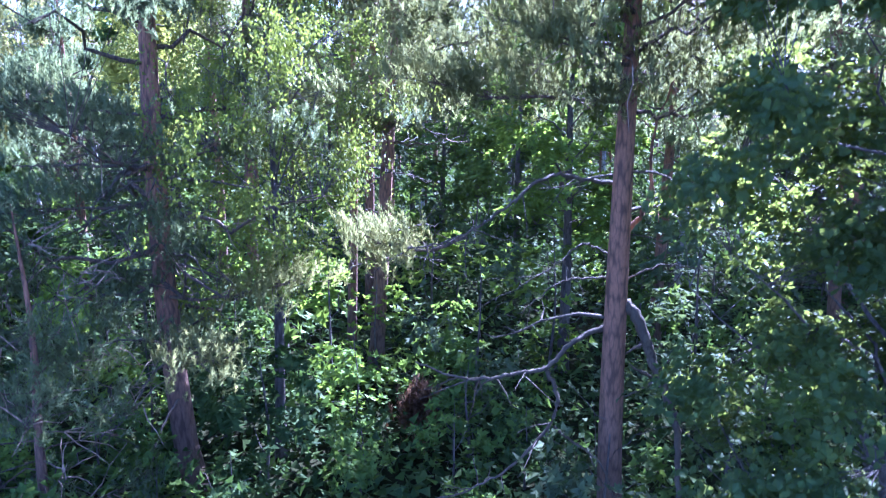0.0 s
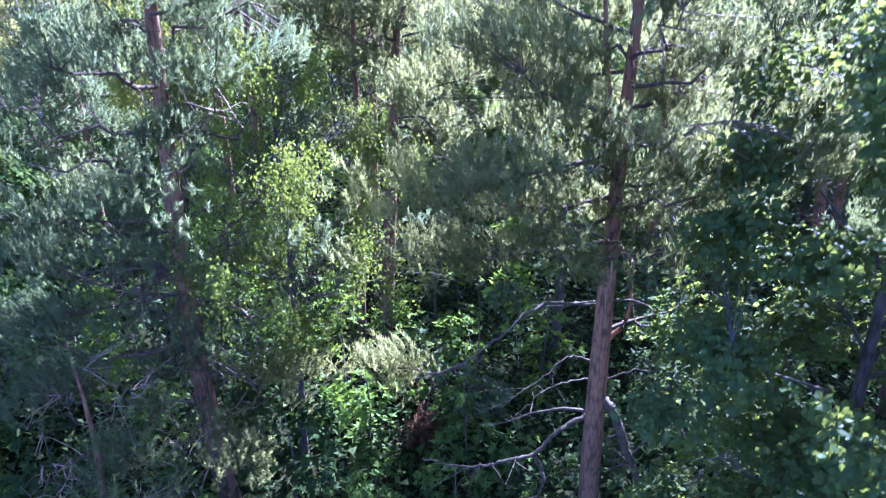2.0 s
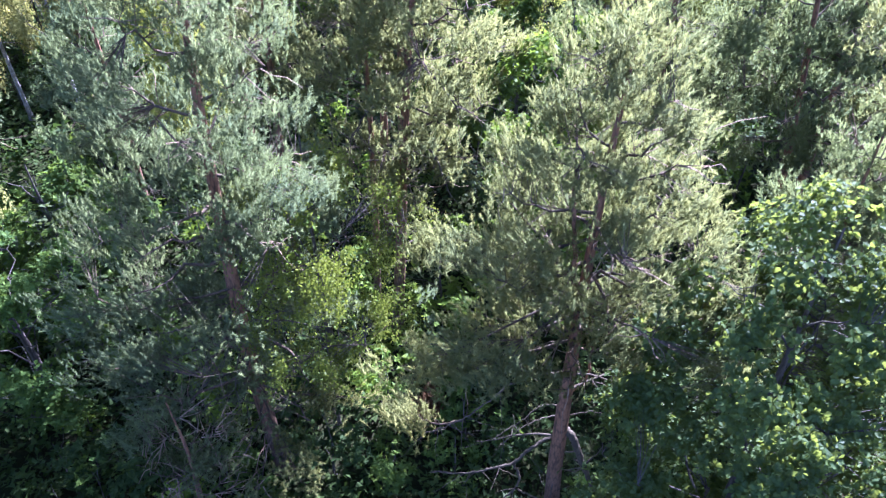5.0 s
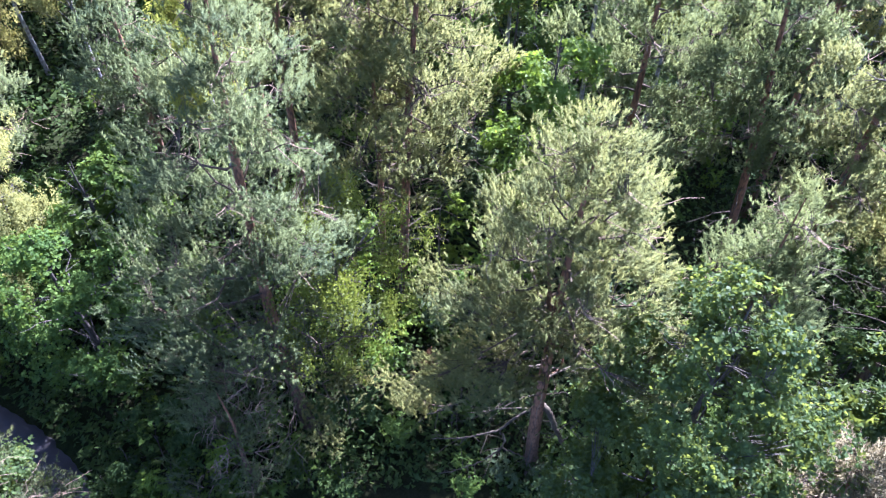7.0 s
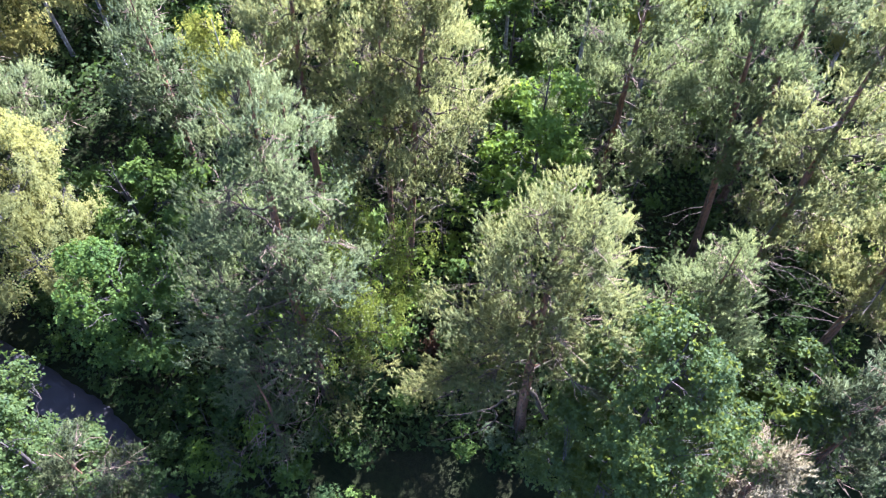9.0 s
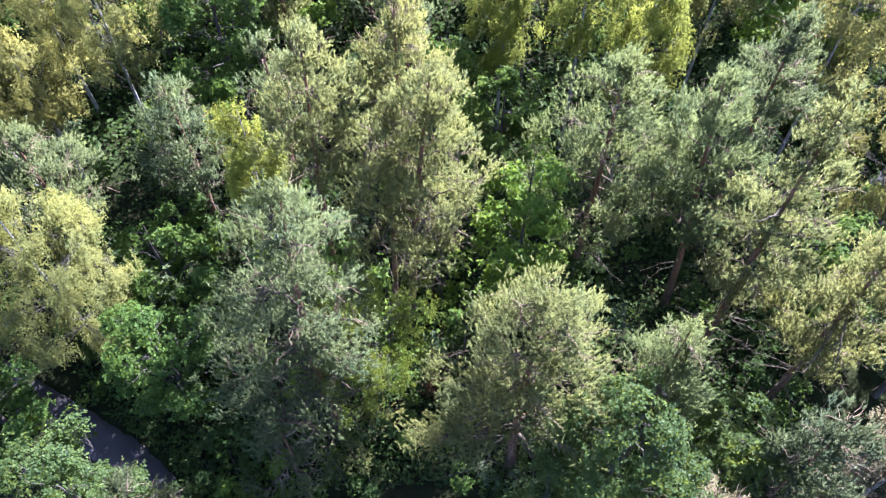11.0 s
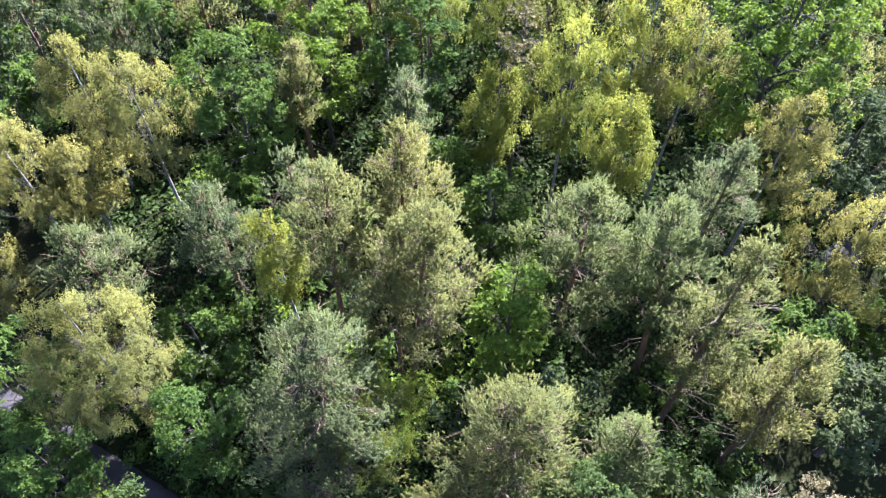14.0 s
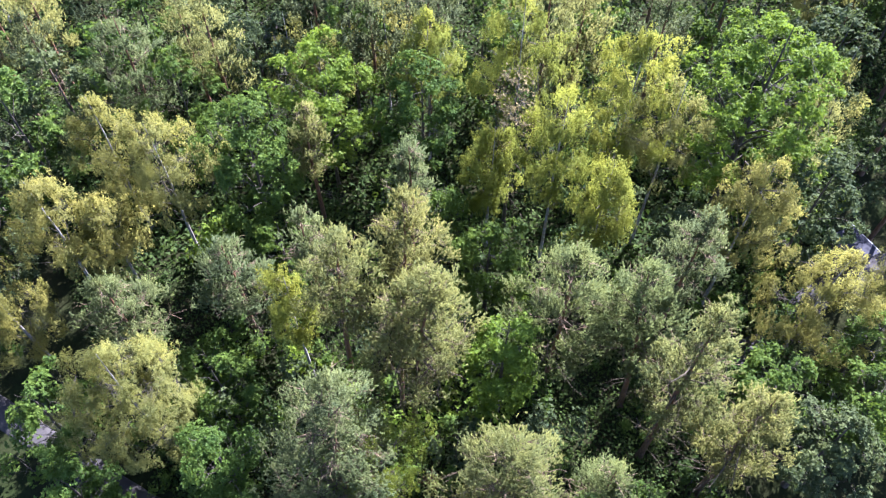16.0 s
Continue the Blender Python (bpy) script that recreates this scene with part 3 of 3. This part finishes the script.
oak(17.2, 16.6, 7.6, 2.3, 1.2, 67, OAK_GREEN, clumps=240)
birch(15.7, 8.2, 7.8, 1.6, 2.0, 68, DRY, clumps=240, label="withered birch with a pale beige crown")
oak(22.5, 15.6, 8.0, 2.6, 1.5, 69, OAK_GREEN, clumps=240)
oak(-13.0, 19.0, 5.0, 1.9, 0.5, 76, OAK_GREEN, clumps=180)
oak(-11.6, 16.8, 6.8, 1.8, 0.8, 112, OAK_GREEN, clumps=190)
oak(-9.5, 26.0, 7.5, 2.0, 1.5, 77, OAK_GREEN, clumps=200)
oak(-20.5, 15.5, 7.0, 2.2, 1.0, 78, OAK_GREEN, clumps=200)
oak(14.6, 26.6, 8.0, 2.0, 2.0, 79, OAK_GREY, clumps=180)
oak(0.2, 28.5, 8.0, 2.0, 1.5, 80, OAK_GREEN, clumps=200)
# the next two pines are added to cast shade on the shed
pine(29.6, 30.0, 13.5, 2.2, 6.0, 101, NEEDLE_DARK, clumps=180)
pine(30.2, 26.4, 12.5, 2.0, 5.0, 102, NEEDLE_DARK, clumps=160)
oak(-17.9, 11.5, 6.0, 2.0, 0.6, 110, OAK_GREEN, clumps=220, label="bushy young oak with dark green leaves beside the path")
birch(-24.2, 21.2, 8.6, 2.2, 2.0, 103, BIRCH_OLIVE, clumps=200)
oak(-27.5, 20.0, 7.0, 2.2, 0.8, 104, OAK_GREEN, clumps=180)
oak(23.6, 19.4, 7.0, 2.3, 0.8, 105, OAK_GREEN, clumps=200)
birch(26.6, 22.6, 8.5, 2.2, 1.5, 106, BIRCH_OLIVE, clumps=200)
oak(26.0, 17.0, 7.5, 2.3, 1.0, 107, OAK_GREY, clumps=180)
pine(34.5, 41.0, 14.0, 2.3, 6.0, 108, NEEDLE_DARK, clumps=180)
pine(31.5, 36.5, 14.5, 2.3, 6.5, 109, NEEDLE_DARK, clumps=180)

pine(-0.38, 13.2, 1.7, 0.4, 0.2, 114, RUST, clumps=26, limbs=8, dead=0, stem=0.03, size=0.8, bare_twigs=0, label="small dead pine with rust-brown needles on the forest floor")

# ---- single needled boughs of the two front pines ----
def spray(parent, start, end, wide, seed, leaf, clumps=22):
    """A bough that reaches out of the crown, with needles towards its tip."""
    rng = np.random.default_rng(seed)
    a, b = np.array(start) - np.array(parent.location), np.array(end) - np.array(parent.location)
    f = np.linspace(0, 1, 9)[:, None]
    line = a * (1 - f) + b * f + rng.normal(0, 0.03, (9, 3)) * np.sin(f * np.pi) + np.array([0, 0, -0.12]) * np.sin(f * np.pi)
    pieces = [tube(line, 0.032 * (1 - 0.8 * f[:, 0]), 6)]
    g = rng.uniform(0.5, 1.05, clumps)
    mid = a + (b - a) * g[:, None] + rng.normal(0, 1, (clumps, 3)) * [wide, wide, 0.16]
    for q, h in zip(mid, g):
        foot = [np.interp(h - 0.12, f[:, 0], line[:, c]) for c in range(3)]
        pieces.append(tube(np.stack([foot, (foot + q) / 2 + rng.normal(0, 0.04, 3), q]), np.array([0.007, 0.005, 0.002]), 3))
    limb = part("limb", mesh_from("limb", *joined(pieces), LIMB_BARK, True), parent)
    k = 8
    plume = unit(unit(b - a) * 0.5 + [0, 0, 0.85] + rng.normal(0, 0.22, (clumps, 3)))
    way = unit(np.repeat(plume, k, 0) + rng.normal(0, 0.2, (clumps * k, 3)))
    at = np.repeat(mid, k, 0) + rng.normal(0, 1, (clumps * k, 3)) * [0.14, 0.14, 0.06] + way * rng.uniform(-0.25, 0.1, (clumps * k, 1))
    face = np.repeat(unit(unit(b - a) * 0.3 + [0, 0, 0.8] + rng.normal(0, 0.2, (clumps, 3))), k, 0)
    *fol, soft = tufts(rng, at, way, face, 34, 0.088, 0.012, 0.27, 0.6)
    part("needles", mesh_from("needles", *fol, leaf, False, soft), limb)


spray(front_right, (2.5, 9.8, 6.9), (-0.6, 8.6, 7.2), 0.34, 201, NEEDLE_OLIVE, 38)
spray(front_right, (2.5, 9.8, 7.6), (0.7, 8.7, 7.9), 0.42, 202, NEEDLE_OLIVE, 30)
spray(front_right, (2.5, 9.8, 8.3), (-0.4, 7.8, 8.4), 0.36, 209, NEEDLE_OLIVE, 28)
spray(front_right, (2.5, 9.8, 9.4), (0.6, 9.0, 9.7), 0.4, 210, NEEDLE_OLIVE, 28)
spray(front_right, (0.4, 9.25, 5.1), (-0.85, 9.4, 5.0), 0.2, 203, NEEDLE_OLIVE, 20)
spray(front_right, (2.5, 9.8, 7.8), (3.6, 8.4, 8.6), 0.4, 204, NEEDLE_OLIVE, 24)
spray(front_left, (-4.5, 11.7, 10.0), (-2.4, 9.3, 10.75), 0.28, 205, NEEDLE_BLUE, 38)
spray(front_left, (-4.5, 11.5, 3.2), (-3.1, 8.9, 3.4), 0.25, 206, NEEDLE_OLIVE, 24)
spray(front_left, (-4.5, 11.5, 3.6), (-2.2, 10.7, 4.1), 0.28, 211, NEEDLE_OLIVE, 20)
spray(front_left, (-4.65, 11.6, 5.2), (-7.4, 10.4, 5.3), 0.4, 207, NEEDLE_BLUE, 34)
spray(front_left, (-4.6, 11.7, 6.6), (-7.3, 10.2, 7.2), 0.4, 208, NEEDLE_BLUE, 34)

# ---- dead wood on the right-hand pine ----
def bough(name, line, thick, parent, label, twigs=0, seed=0, sides=7, wood=None):
    """A bent bare bough along a smooth line, with small forked twigs."""
    p = np.array(line, float) - np.array(parent.location)
    t = np.linspace(0, len(p) - 1, len(p) * 5)
    c = np.stack([np.interp(t, np.arange(len(p)), p[:, k]) for k in range(3)], -1)
    for _ in range(5):
        c[1:-1] = (c[:-2] + 2 * c[1:-1] + c[2:]) / 4
    rng = np.random.default_rng(seed)
    c[1:-1] += rng.normal(0, 0.012, (len(c) - 2, 3))
    f = np.linspace(0, 1, len(c))
    pieces = [tube(c, thick * (1 - 0.7 * f), sides)]
    for k in range(twigs):
        i = int(rng.integers(len(c) // 3, len(c)))
        d = unit(rng.normal(0, 0.7, 3) + [-0.2, 0, -0.5])
        ln = rng.uniform(0.25, 0.9)
        q = np.linspace(0, 1, 5)[:, None]
        tw = c[i] + d * ln * q + rng.normal(0, 0.035, (5, 3)) * q
        pieces.append(tube(tw, thick * 0.3 * (1 - 0.75 * q[:, 0]), 4))
    part(name, mesh_from(name, *joined(pieces), wood or DEAD_WOOD, True), parent, label)


GREY = "forked bare grey bough"
bough("dead_branch", [(2.62, 10.05, 3.62), (2.21, 9.87, 3.54), (1.86, 9.73, 3.37), (1.59, 9.6, 3.07), (1.27, 9.53, 3.09), (0.94, 9.47, 3.02), (0.53, 9.4, 3.01), (0.13, 9.33, 3.1), (-0.3, 9.2, 3.36)],
      0.045, front_right, GREY, 8, 71)
bough("dead_branch", [(1.59, 9.6, 3.07), (1.73, 9.54, 2.79), (1.75, 9.49, 2.56), (1.61, 9.43, 2.23), (1.28, 9.37, 1.86), (0.88, 9.31, 1.53), (0.39, 9.26, 1.32), (-0.11, 9.2, 1.24)], 0.036, front_right, GREY, 12, 72)
bough("dead_branch", [(1.71, 9.5, 2.24), (1.96, 9.51, 2.01), (2.29, 9.48, 1.8), (2.51, 9.44, 1.5), (2.64, 9.4, 1.0)], 0.024, front_right, GREY, 9, 73)
bough("dead_branch", [(2.5, 10.0, 5.73), (2.02, 9.88, 5.8), (1.68, 9.75, 5.91), (1.35, 9.62, 5.81), (1.04, 9.5, 5.56), (0.76, 9.38, 5.35), (0.42, 9.25, 5.14), (-0.03, 9.12, 5.01), (-0.4, 9.0, 5.0)],
      0.032, front_right, GREY, 14, 74)
bough("dead_branch", [(2.55, 10.0, 4.66), (2.23, 9.88, 4.85), (2.04, 9.76, 4.94), (1.79, 9.64, 4.74), (1.46, 9.52, 4.53), (1.21, 9.4, 4.44), (0.8, 9.3, 4.2)], 0.018, front_right, GREY, 5, 84)
bough("dead_branch", [(2.55, 10.0, 4.36), (2.08, 9.82, 4.39), (1.72, 9.65, 4.39), (1.39, 9.48, 4.17), (1.1, 9.3, 4.02)], 0.017, front_right, GREY, 5, 85)
bough("dead_branch", [(2.75, 10.0, 4.3), (3.2, 9.9, 4.6), (3.6, 9.8, 4.55), (4.0, 9.7, 4.5)], 0.016, front_right, GREY, 4, 86)
bough("limb", [(2.62, 10.1, 4.85), (2.91, 10.1, 5.18), (3.04, 10.1, 5.43), (3.06, 10.1, 5.8), (3.0, 10.0, 6.4), (3.2, 9.8, 7.2)], 0.045, front_right, "forked orange-brown limb", 2, 87, 8, PINE_BARK)
bough("limb", [(2.5, 9.8, 7.9), (2.36, 9.72, 8.5), (2.3, 9.68, 9.2), (2.15, 9.6, 10.2), (2.05, 9.5, 11.2)], 0.065, front_right, "forked orange-brown limb", 2, 93, 8, PINE_BARK)
bough("dead_branch", [(-4.7, 11.55, 5.76), (-5.07, 11.35, 5.8), (-5.67, 11.2, 5.83), (-6.16, 11.05, 5.84), (-6.5, 10.9, 5.85)], 0.03, front_left, GREY, 8, 88)
bough("dead_branch", [(-4.6, 11.5, 3.9), (-5.0, 11.1, 3.7), (-5.4, 10.8, 3.9), (-5.7, 10.6, 3.6)], 0.028, front_left, GREY, 8, 89)
bough("dead_branch", [(-4.5, 11.5, 2.6), (-4.8, 11.0, 2.3), (-5.0, 10.6, 1.8), (-5.4, 10.3, 1.6)], 0.026, front_left, GREY, 9, 90)
bough("dead_branch", [(-4.4, 11.5, 1.9), (-4.6, 10.9, 1.5), (-4.7, 10.5, 0.9), (-4.9, 10.2, 0.4)], 0.026, front_left, GREY, 9, 91)
bough("dead_branch", [(-4.6, 11.5, 4.6), (-4.2, 11.1, 4.4), (-3.8, 10.8, 4.5), (-3.5, 10.5, 4.1)], 0.022, front_left, GREY, 9, 92)
bough("dead_branch", [(-0.9, 17.4, 9.4), (-0.3, 16.4, 9.5), (0.3, 15.5, 9.05)], 0.05, mid_pine, "bare pale dead branch", 8, 76)
bough("dead_branch", [(-1.2, 17.7, 8.4), (-1.9, 16.3, 8.6), (-2.3, 15.4, 8.2)], 0.04, mid_pine, "bare pale dead branch", 9, 77)
bough("dead_branch", [(-1.0, 17.5, 7.4), (-0.2, 16.2, 7.2), (0.2, 15.2, 6.6)], 0.04, mid_pine, "bare pale dead branch", 10, 78)
bough("dead_branch", [(11.2, 14.8, 11.0), (10.4, 14.0, 11.5), (9.7, 13.5, 11.9)], 0.05, tall_pine, "bare pale dead branch", 7, 79)
bough("dead_branch", [(11.2, 14.8, 9.6), (12.0, 14.2, 10.2), (12.3, 13.6, 11.2)], 0.045, tall_pine, "bare pale dead branch", 7, 80)
bough("dead_branch", [(11.2, 14.8, 8.0), (10.2, 13.6, 8.2), (9.4, 12.7, 7.7)], 0.045, tall_pine, "bare pale dead branch", 9, 81)
bough("dead_branch", [(13.9, 12.7, 7.2), (12.9, 11.5, 7.7), (11.9, 10.5, 7.6)], 0.05, side_pine, "bare pale dead branch", 10, 82)
bough("dead_branch", [(13.9, 12.7, 8.2), (13.0, 11.2, 8.5), (12.7, 10.4, 8.1)], 0.04, side_pine, "bare pale dead branch", 10, 83)
snag = tagged(new("leaning_stem"), "broken grey dead stem leaning against a pine trunk", "dead trunk")
snag.location = (3.53, 9.2, ground_z(3.53, 9.2) - 0.05)
bough("stem", [(2.56, 9.88, 4.1), (2.75, 9.83, 3.99), (2.91, 9.75, 3.8), (3.03, 9.68, 3.44), (3.15, 9.6, 3.12), (3.28, 9.52, 2.8), (3.45, 9.45, 2.4), (3.5, 9.38, 1.9), (3.53, 9.3, 1.1), (3.53, 9.2, 0.0)],
      0.1, snag, "", 8, 75, 9)


# ---- the shed under the birches ----
def box(x0, x1, y0, y1, z0, z1, slope=0.0):
    v = np.array([(x, y, z + slope * (x - x0)) for z in (z0, z1) for x, y in ((x0, y0), (x1, y0), (x1, y1), (x0, y1))])
    return v, np.array([(3, 2, 1, 0), (4, 5, 6, 7), (0, 1, 5, 4), (1, 2, 6, 5), (2, 3, 7, 6), (3, 0, 4, 7)])


def build_shed():
    base = tagged(new("shed"), "small dark shed with a grey roof and white edge board", "shed")
    base.matrix_world = pose(27.1, 28.2, ground_z(27.1, 28.2) - 0.05, 0, 0, 24)
    part("wall", mesh_from("wall", *box(-0.8, 0.8, -1.1, 1.1, 0, 2.1), SHED_WOOD), base)
    part("roof", mesh_from("roof", *box(-0.95, 0.95, -1.25, 1.25, 2.12, 2.2, 0.12), ROOFING), base)
    part("edge_board", mesh_from("edge_board", *box(0.953, 0.99, -1.27, 1.27, 2.33, 2.43), WHITE_PAINT), base, "white edge board")


build_shed()

# ---- undergrowth: a few kinds of shrub, repeated ----
def free(x, y, taken, d):
    return all((x - a) ** 2 + (y - b) ** 2 > d * d for a, b in taken)


def path_gap(x, y):
    line = [(-60, 37), (-24.8, 16.9), (-15.6, 11.8), (-12.8, 10.2), (-10.9, 8.4), (-8.4, 5.6), (-7.4, 2)]
    best = 99.0
    for (ax, ay), (bx, by) in zip(line, line[1:]):
        f = max(0, min(1, ((x - ax) * (bx - ax) + (y - ay) * (by - ay)) / ((bx - ax) ** 2 + (by - ay) ** 2)))
        best = min(best, math.hypot(x - ax - f * (bx - ax), y - ay - f * (by - ay)))
    return best


pick = random.Random(7)
kinds = [shrub(-3.0, 11.4, 2.9, 1.3, 81), shrub(-7.2, 10.6, 3.2, 1.4, 82), shrub(0.6, 12.6, 2.2, 1.2, 83, OAK_GREEN),
         shrub(-9.0, 15.5, 3.6, 1.5, 84, OAK_BRIGHT, "leafy bright green shrub on the forest floor"), shrub(6.6, 13.2, 3.0, 1.3, 85, OAK_GREEN),
         shrub(0.9, 14.8, 4.2, 1.4, 86, OAK_GREY, "tall grey-green shrub between pine trunks")]
spots = [(k.location.x, k.location.y) for k in kinds]
for x, y, k, sc in ((-9.3, 9.6, 0, 0.75), (-8.2, 8.2, 2, 0.8), (-6.4, 6.9, 1, 0.75), (-9.9, 9.0, 1, 0.55), (-4.4, 6.9, 0, 0.8), (-2.9, 6.6, 4, 0.8), (-16.5, 10.6, 3, 0.9), (-19.5, 12.5, 1, 1.0),
                    (-22.5, 13.9, 4, 1.0), (-26.5, 16.0, 3, 1.0), (-8.4, 9.9, 4, 0.8), (-2.9, 9.1, 0, 0.75), (0.3, 11.3, 4, 0.65), (-1.3, 11.1, 2, 0.75), (1.6, 11.7, 0, 0.6),
                    (-5.6, 12.9, 3, 0.8), (0.8, 9.3, 2, 0.6), (-9.6, 10.6, 1, 0.8), (-9.7, 7.3, 1, 0.9), (-8.5, 6.1, 3, 0.8), (-10.3, 7.9, 0, 0.8), (-7.9, 4.8, 0, 0.9), (-13.6, 9.6, 2, 0.5), (-12.6, 11.6, 0, 0.5),
                    (-15.2, 13.2, 2, 0.55), (-17.6, 12.0, 0, 0.5), (-5.2, 8.5, 2, 0.9), (-6.8, 9.9, 3, 0.7), (-4.1, 9.5, 2, 0.8), (-7.6, 8.6, 3, 0.75), (-6.1, 8.0, 4, 0.7), (11.8, 10.2, 4, 0.9), (13.3, 9.5, 0, 0.9), (14.6, 10.7, 1, 0.8), (12.6, 8.2, 5, 0.7), (14.3, 8.9, 2, 0.9)):
    spots.append((x, y))
    copy_thing(kinds[k], Matrix.Translation((x, y, ground_z(x, y) - 0.03)) @ Matrix.Rotation(x * 3, 4, "Z") @ Matrix.Diagonal((sc, sc, sc, 1)))
tries = 0
while len(spots) < 185 and tries < 9000:
    tries += 1
    y = 9.5 + 30 * pick.random() ** 1.25
    x = pick.uniform(-1, 1) * (0.66 * y + 7)
    if path_gap(x, y) < 1.6 or (6.5 < x < 10.5 and 11.5 < y < 17.5) or not free(x, y, spots, 1.35) or (abs(x - 0.3) < 1.3 and y < 11):
        continue
    spots.append((x, y))
    sc = pick.uniform(0.65, 1.15) * (1.0 if y < 14 else 1.25)
    copy_thing(pick.choice(kinds), Matrix.Translation((x, y, ground_z(x, y) - 0.03)) @ Matrix.Rotation(pick.uniform(0, 6.28), 4, "Z") @ Matrix.Diagonal((sc, sc, sc * pick.uniform(0.8, 1.1), 1)))

# ---- the wood behind and beside, from a few kinds of tree ----
far = [pine(-9.5, 47, 14.0, 2.5, 6.0, 91, NEEDLE_DARK, clumps=150, limbs=12, dead=2, bare_twigs=0, per_clump=5, size=1.4, solid=1.5, blades=9, twigs=False, label="distant Scots pine in the depth of the wood"),
       pine(9.5, 41, 14.5, 2.3, 5.0, 92, NEEDLE_OLIVE, clumps=150, limbs=12, dead=2, bare_twigs=0, per_clump=5, size=1.4, solid=1.5, blades=9, twigs=False, label="distant Scots pine in the depth of the wood"),
       oak(3, 43, 12.5, 2.9, 2.0, 93, OAK_GREEN, clumps=190, limbs=10, per_clump=35, size=1.5, twigs=False, label="distant oak in the depth of the wood"),
       birch(-4, 43, 13.0, 2.4, 3.0, 94, BIRCH_OLIVE, clumps=170, limbs=10, per_clump=44, size=1.6, twigs=False, label="distant birch in the depth of the wood"),
       oak(-17, 46, 11.5, 2.6, 1.5, 95, OAK_GREY, clumps=190, limbs=10, per_clump=35, size=1.5, twigs=False, label="distant aspen in the depth of the wood")]
deep = [pine(-11, 64, 14.0, 2.6, 5.0, 96, NEEDLE_DARK, clumps=70, limbs=8, dead=0, bare_twigs=0, per_clump=4, size=1.6, solid=1.2, blades=8, twigs=False, label="distant Scots pine in the depth of the wood"),
        oak(8, 66, 12.5, 3.0, 1.0, 97, OAK_GREEN, clumps=80, limbs=6, per_clump=24, size=2.2, twigs=False, label="distant oak in the depth of the wood"),
        birch(-2, 68, 13.0, 2.6, 2.0, 98, BIRCH_OLIVE, clumps=80, limbs=6, per_clump=24, size=2.2, twigs=False, label="distant birch in the depth of the wood")]
taken = [(o.location.x, o.location.y) for o in scene.objects if o.parent is None and o.type == "EMPTY" and not o.name.startswith("shrub")]
count, tries = 0, 0
while count < 140 and tries < 14000:
    tries += 1
    y = 12 + 66 * pick.random() ** 0.9
    x = pick.uniform(-1, 1) * (0.66 * y + 12)
    inside = y < 39 and -23.5 < x < 22.5 and not (y > 36 and abs(x) > 14)
    if inside or path_gap(x, y) < 2.0 or not free(x, y, taken, 2.45 if y < 60 else 3.4) or math.hypot(x - 26.4, y - 28.2) < 2.6 or (x > 20 and y < 19):
        continue
    if (24 < x < 28.5 and 22 < y < 28) or (y > 39 and 0.0 < x / y < 0.1):
        continue
    taken.append((x, y))
    count += 1
    sc = pick.uniform(0.8, 1.1)
    copy_thing(pick.choice(far if y < 60 else deep), Matrix.Translation((x, y, ground_z(x, y) - 0.03)) @ Matrix.Rotation(pick.uniform(0, 6.28), 4, "Z") @ Matrix.Diagonal((sc, sc, sc, 1)))


# the far edge of the wood
for i in range(46):
    x, y = -66 + 132 * i / 45 + pick.uniform(-1, 1), 84 + 9 * (i % 3) / 2 + pick.uniform(-1, 1)
    sc = pick.uniform(0.9, 1.15)
    copy_thing(deep[(1, 2, 0)[i % 3]], Matrix.Translation((x, y, ground_z(x, y) - 0.03)) @ Matrix.Rotation(pick.uniform(0, 6.28), 4, "Z") @ Matrix.Diagonal((sc * 1.25, sc * 1.25, sc, 1)))


# ---- herbs and fallen leaves on the forest floor ----
def build_herbs():
    rng = np.random.default_rng(17)
    n = 90000
    y = 8.5 + 56 * rng.uniform(0, 1, n) ** 1.15
    x = rng.uniform(-1, 1, n) * (0.66 * y + 7)
    clear = np.array([path_gap(a, b) > 0.95 and not (-5.0 < a < 1.5 and 7.4 < b < 9.2) for a, b in zip(x, y)])
    x, y = x[clear], y[clear]
    z = np.array([ground_z(a, b) for a, b in zip(x, y)]) + rng.uniform(0.02, 0.95, len(x)) ** 1.5
    fol = leaves(rng, np.stack([x, y, z], -1), 0.2 + 0.14 * (y[:, None] > 28), [[0, 0, 1.0]], 0.0)
    tagged(new("herbs", mesh_from("herbs", *fol, HERB)), "low green herbs and seedlings covering the forest floor", "herbs", kind="stuff")


build_herbs()
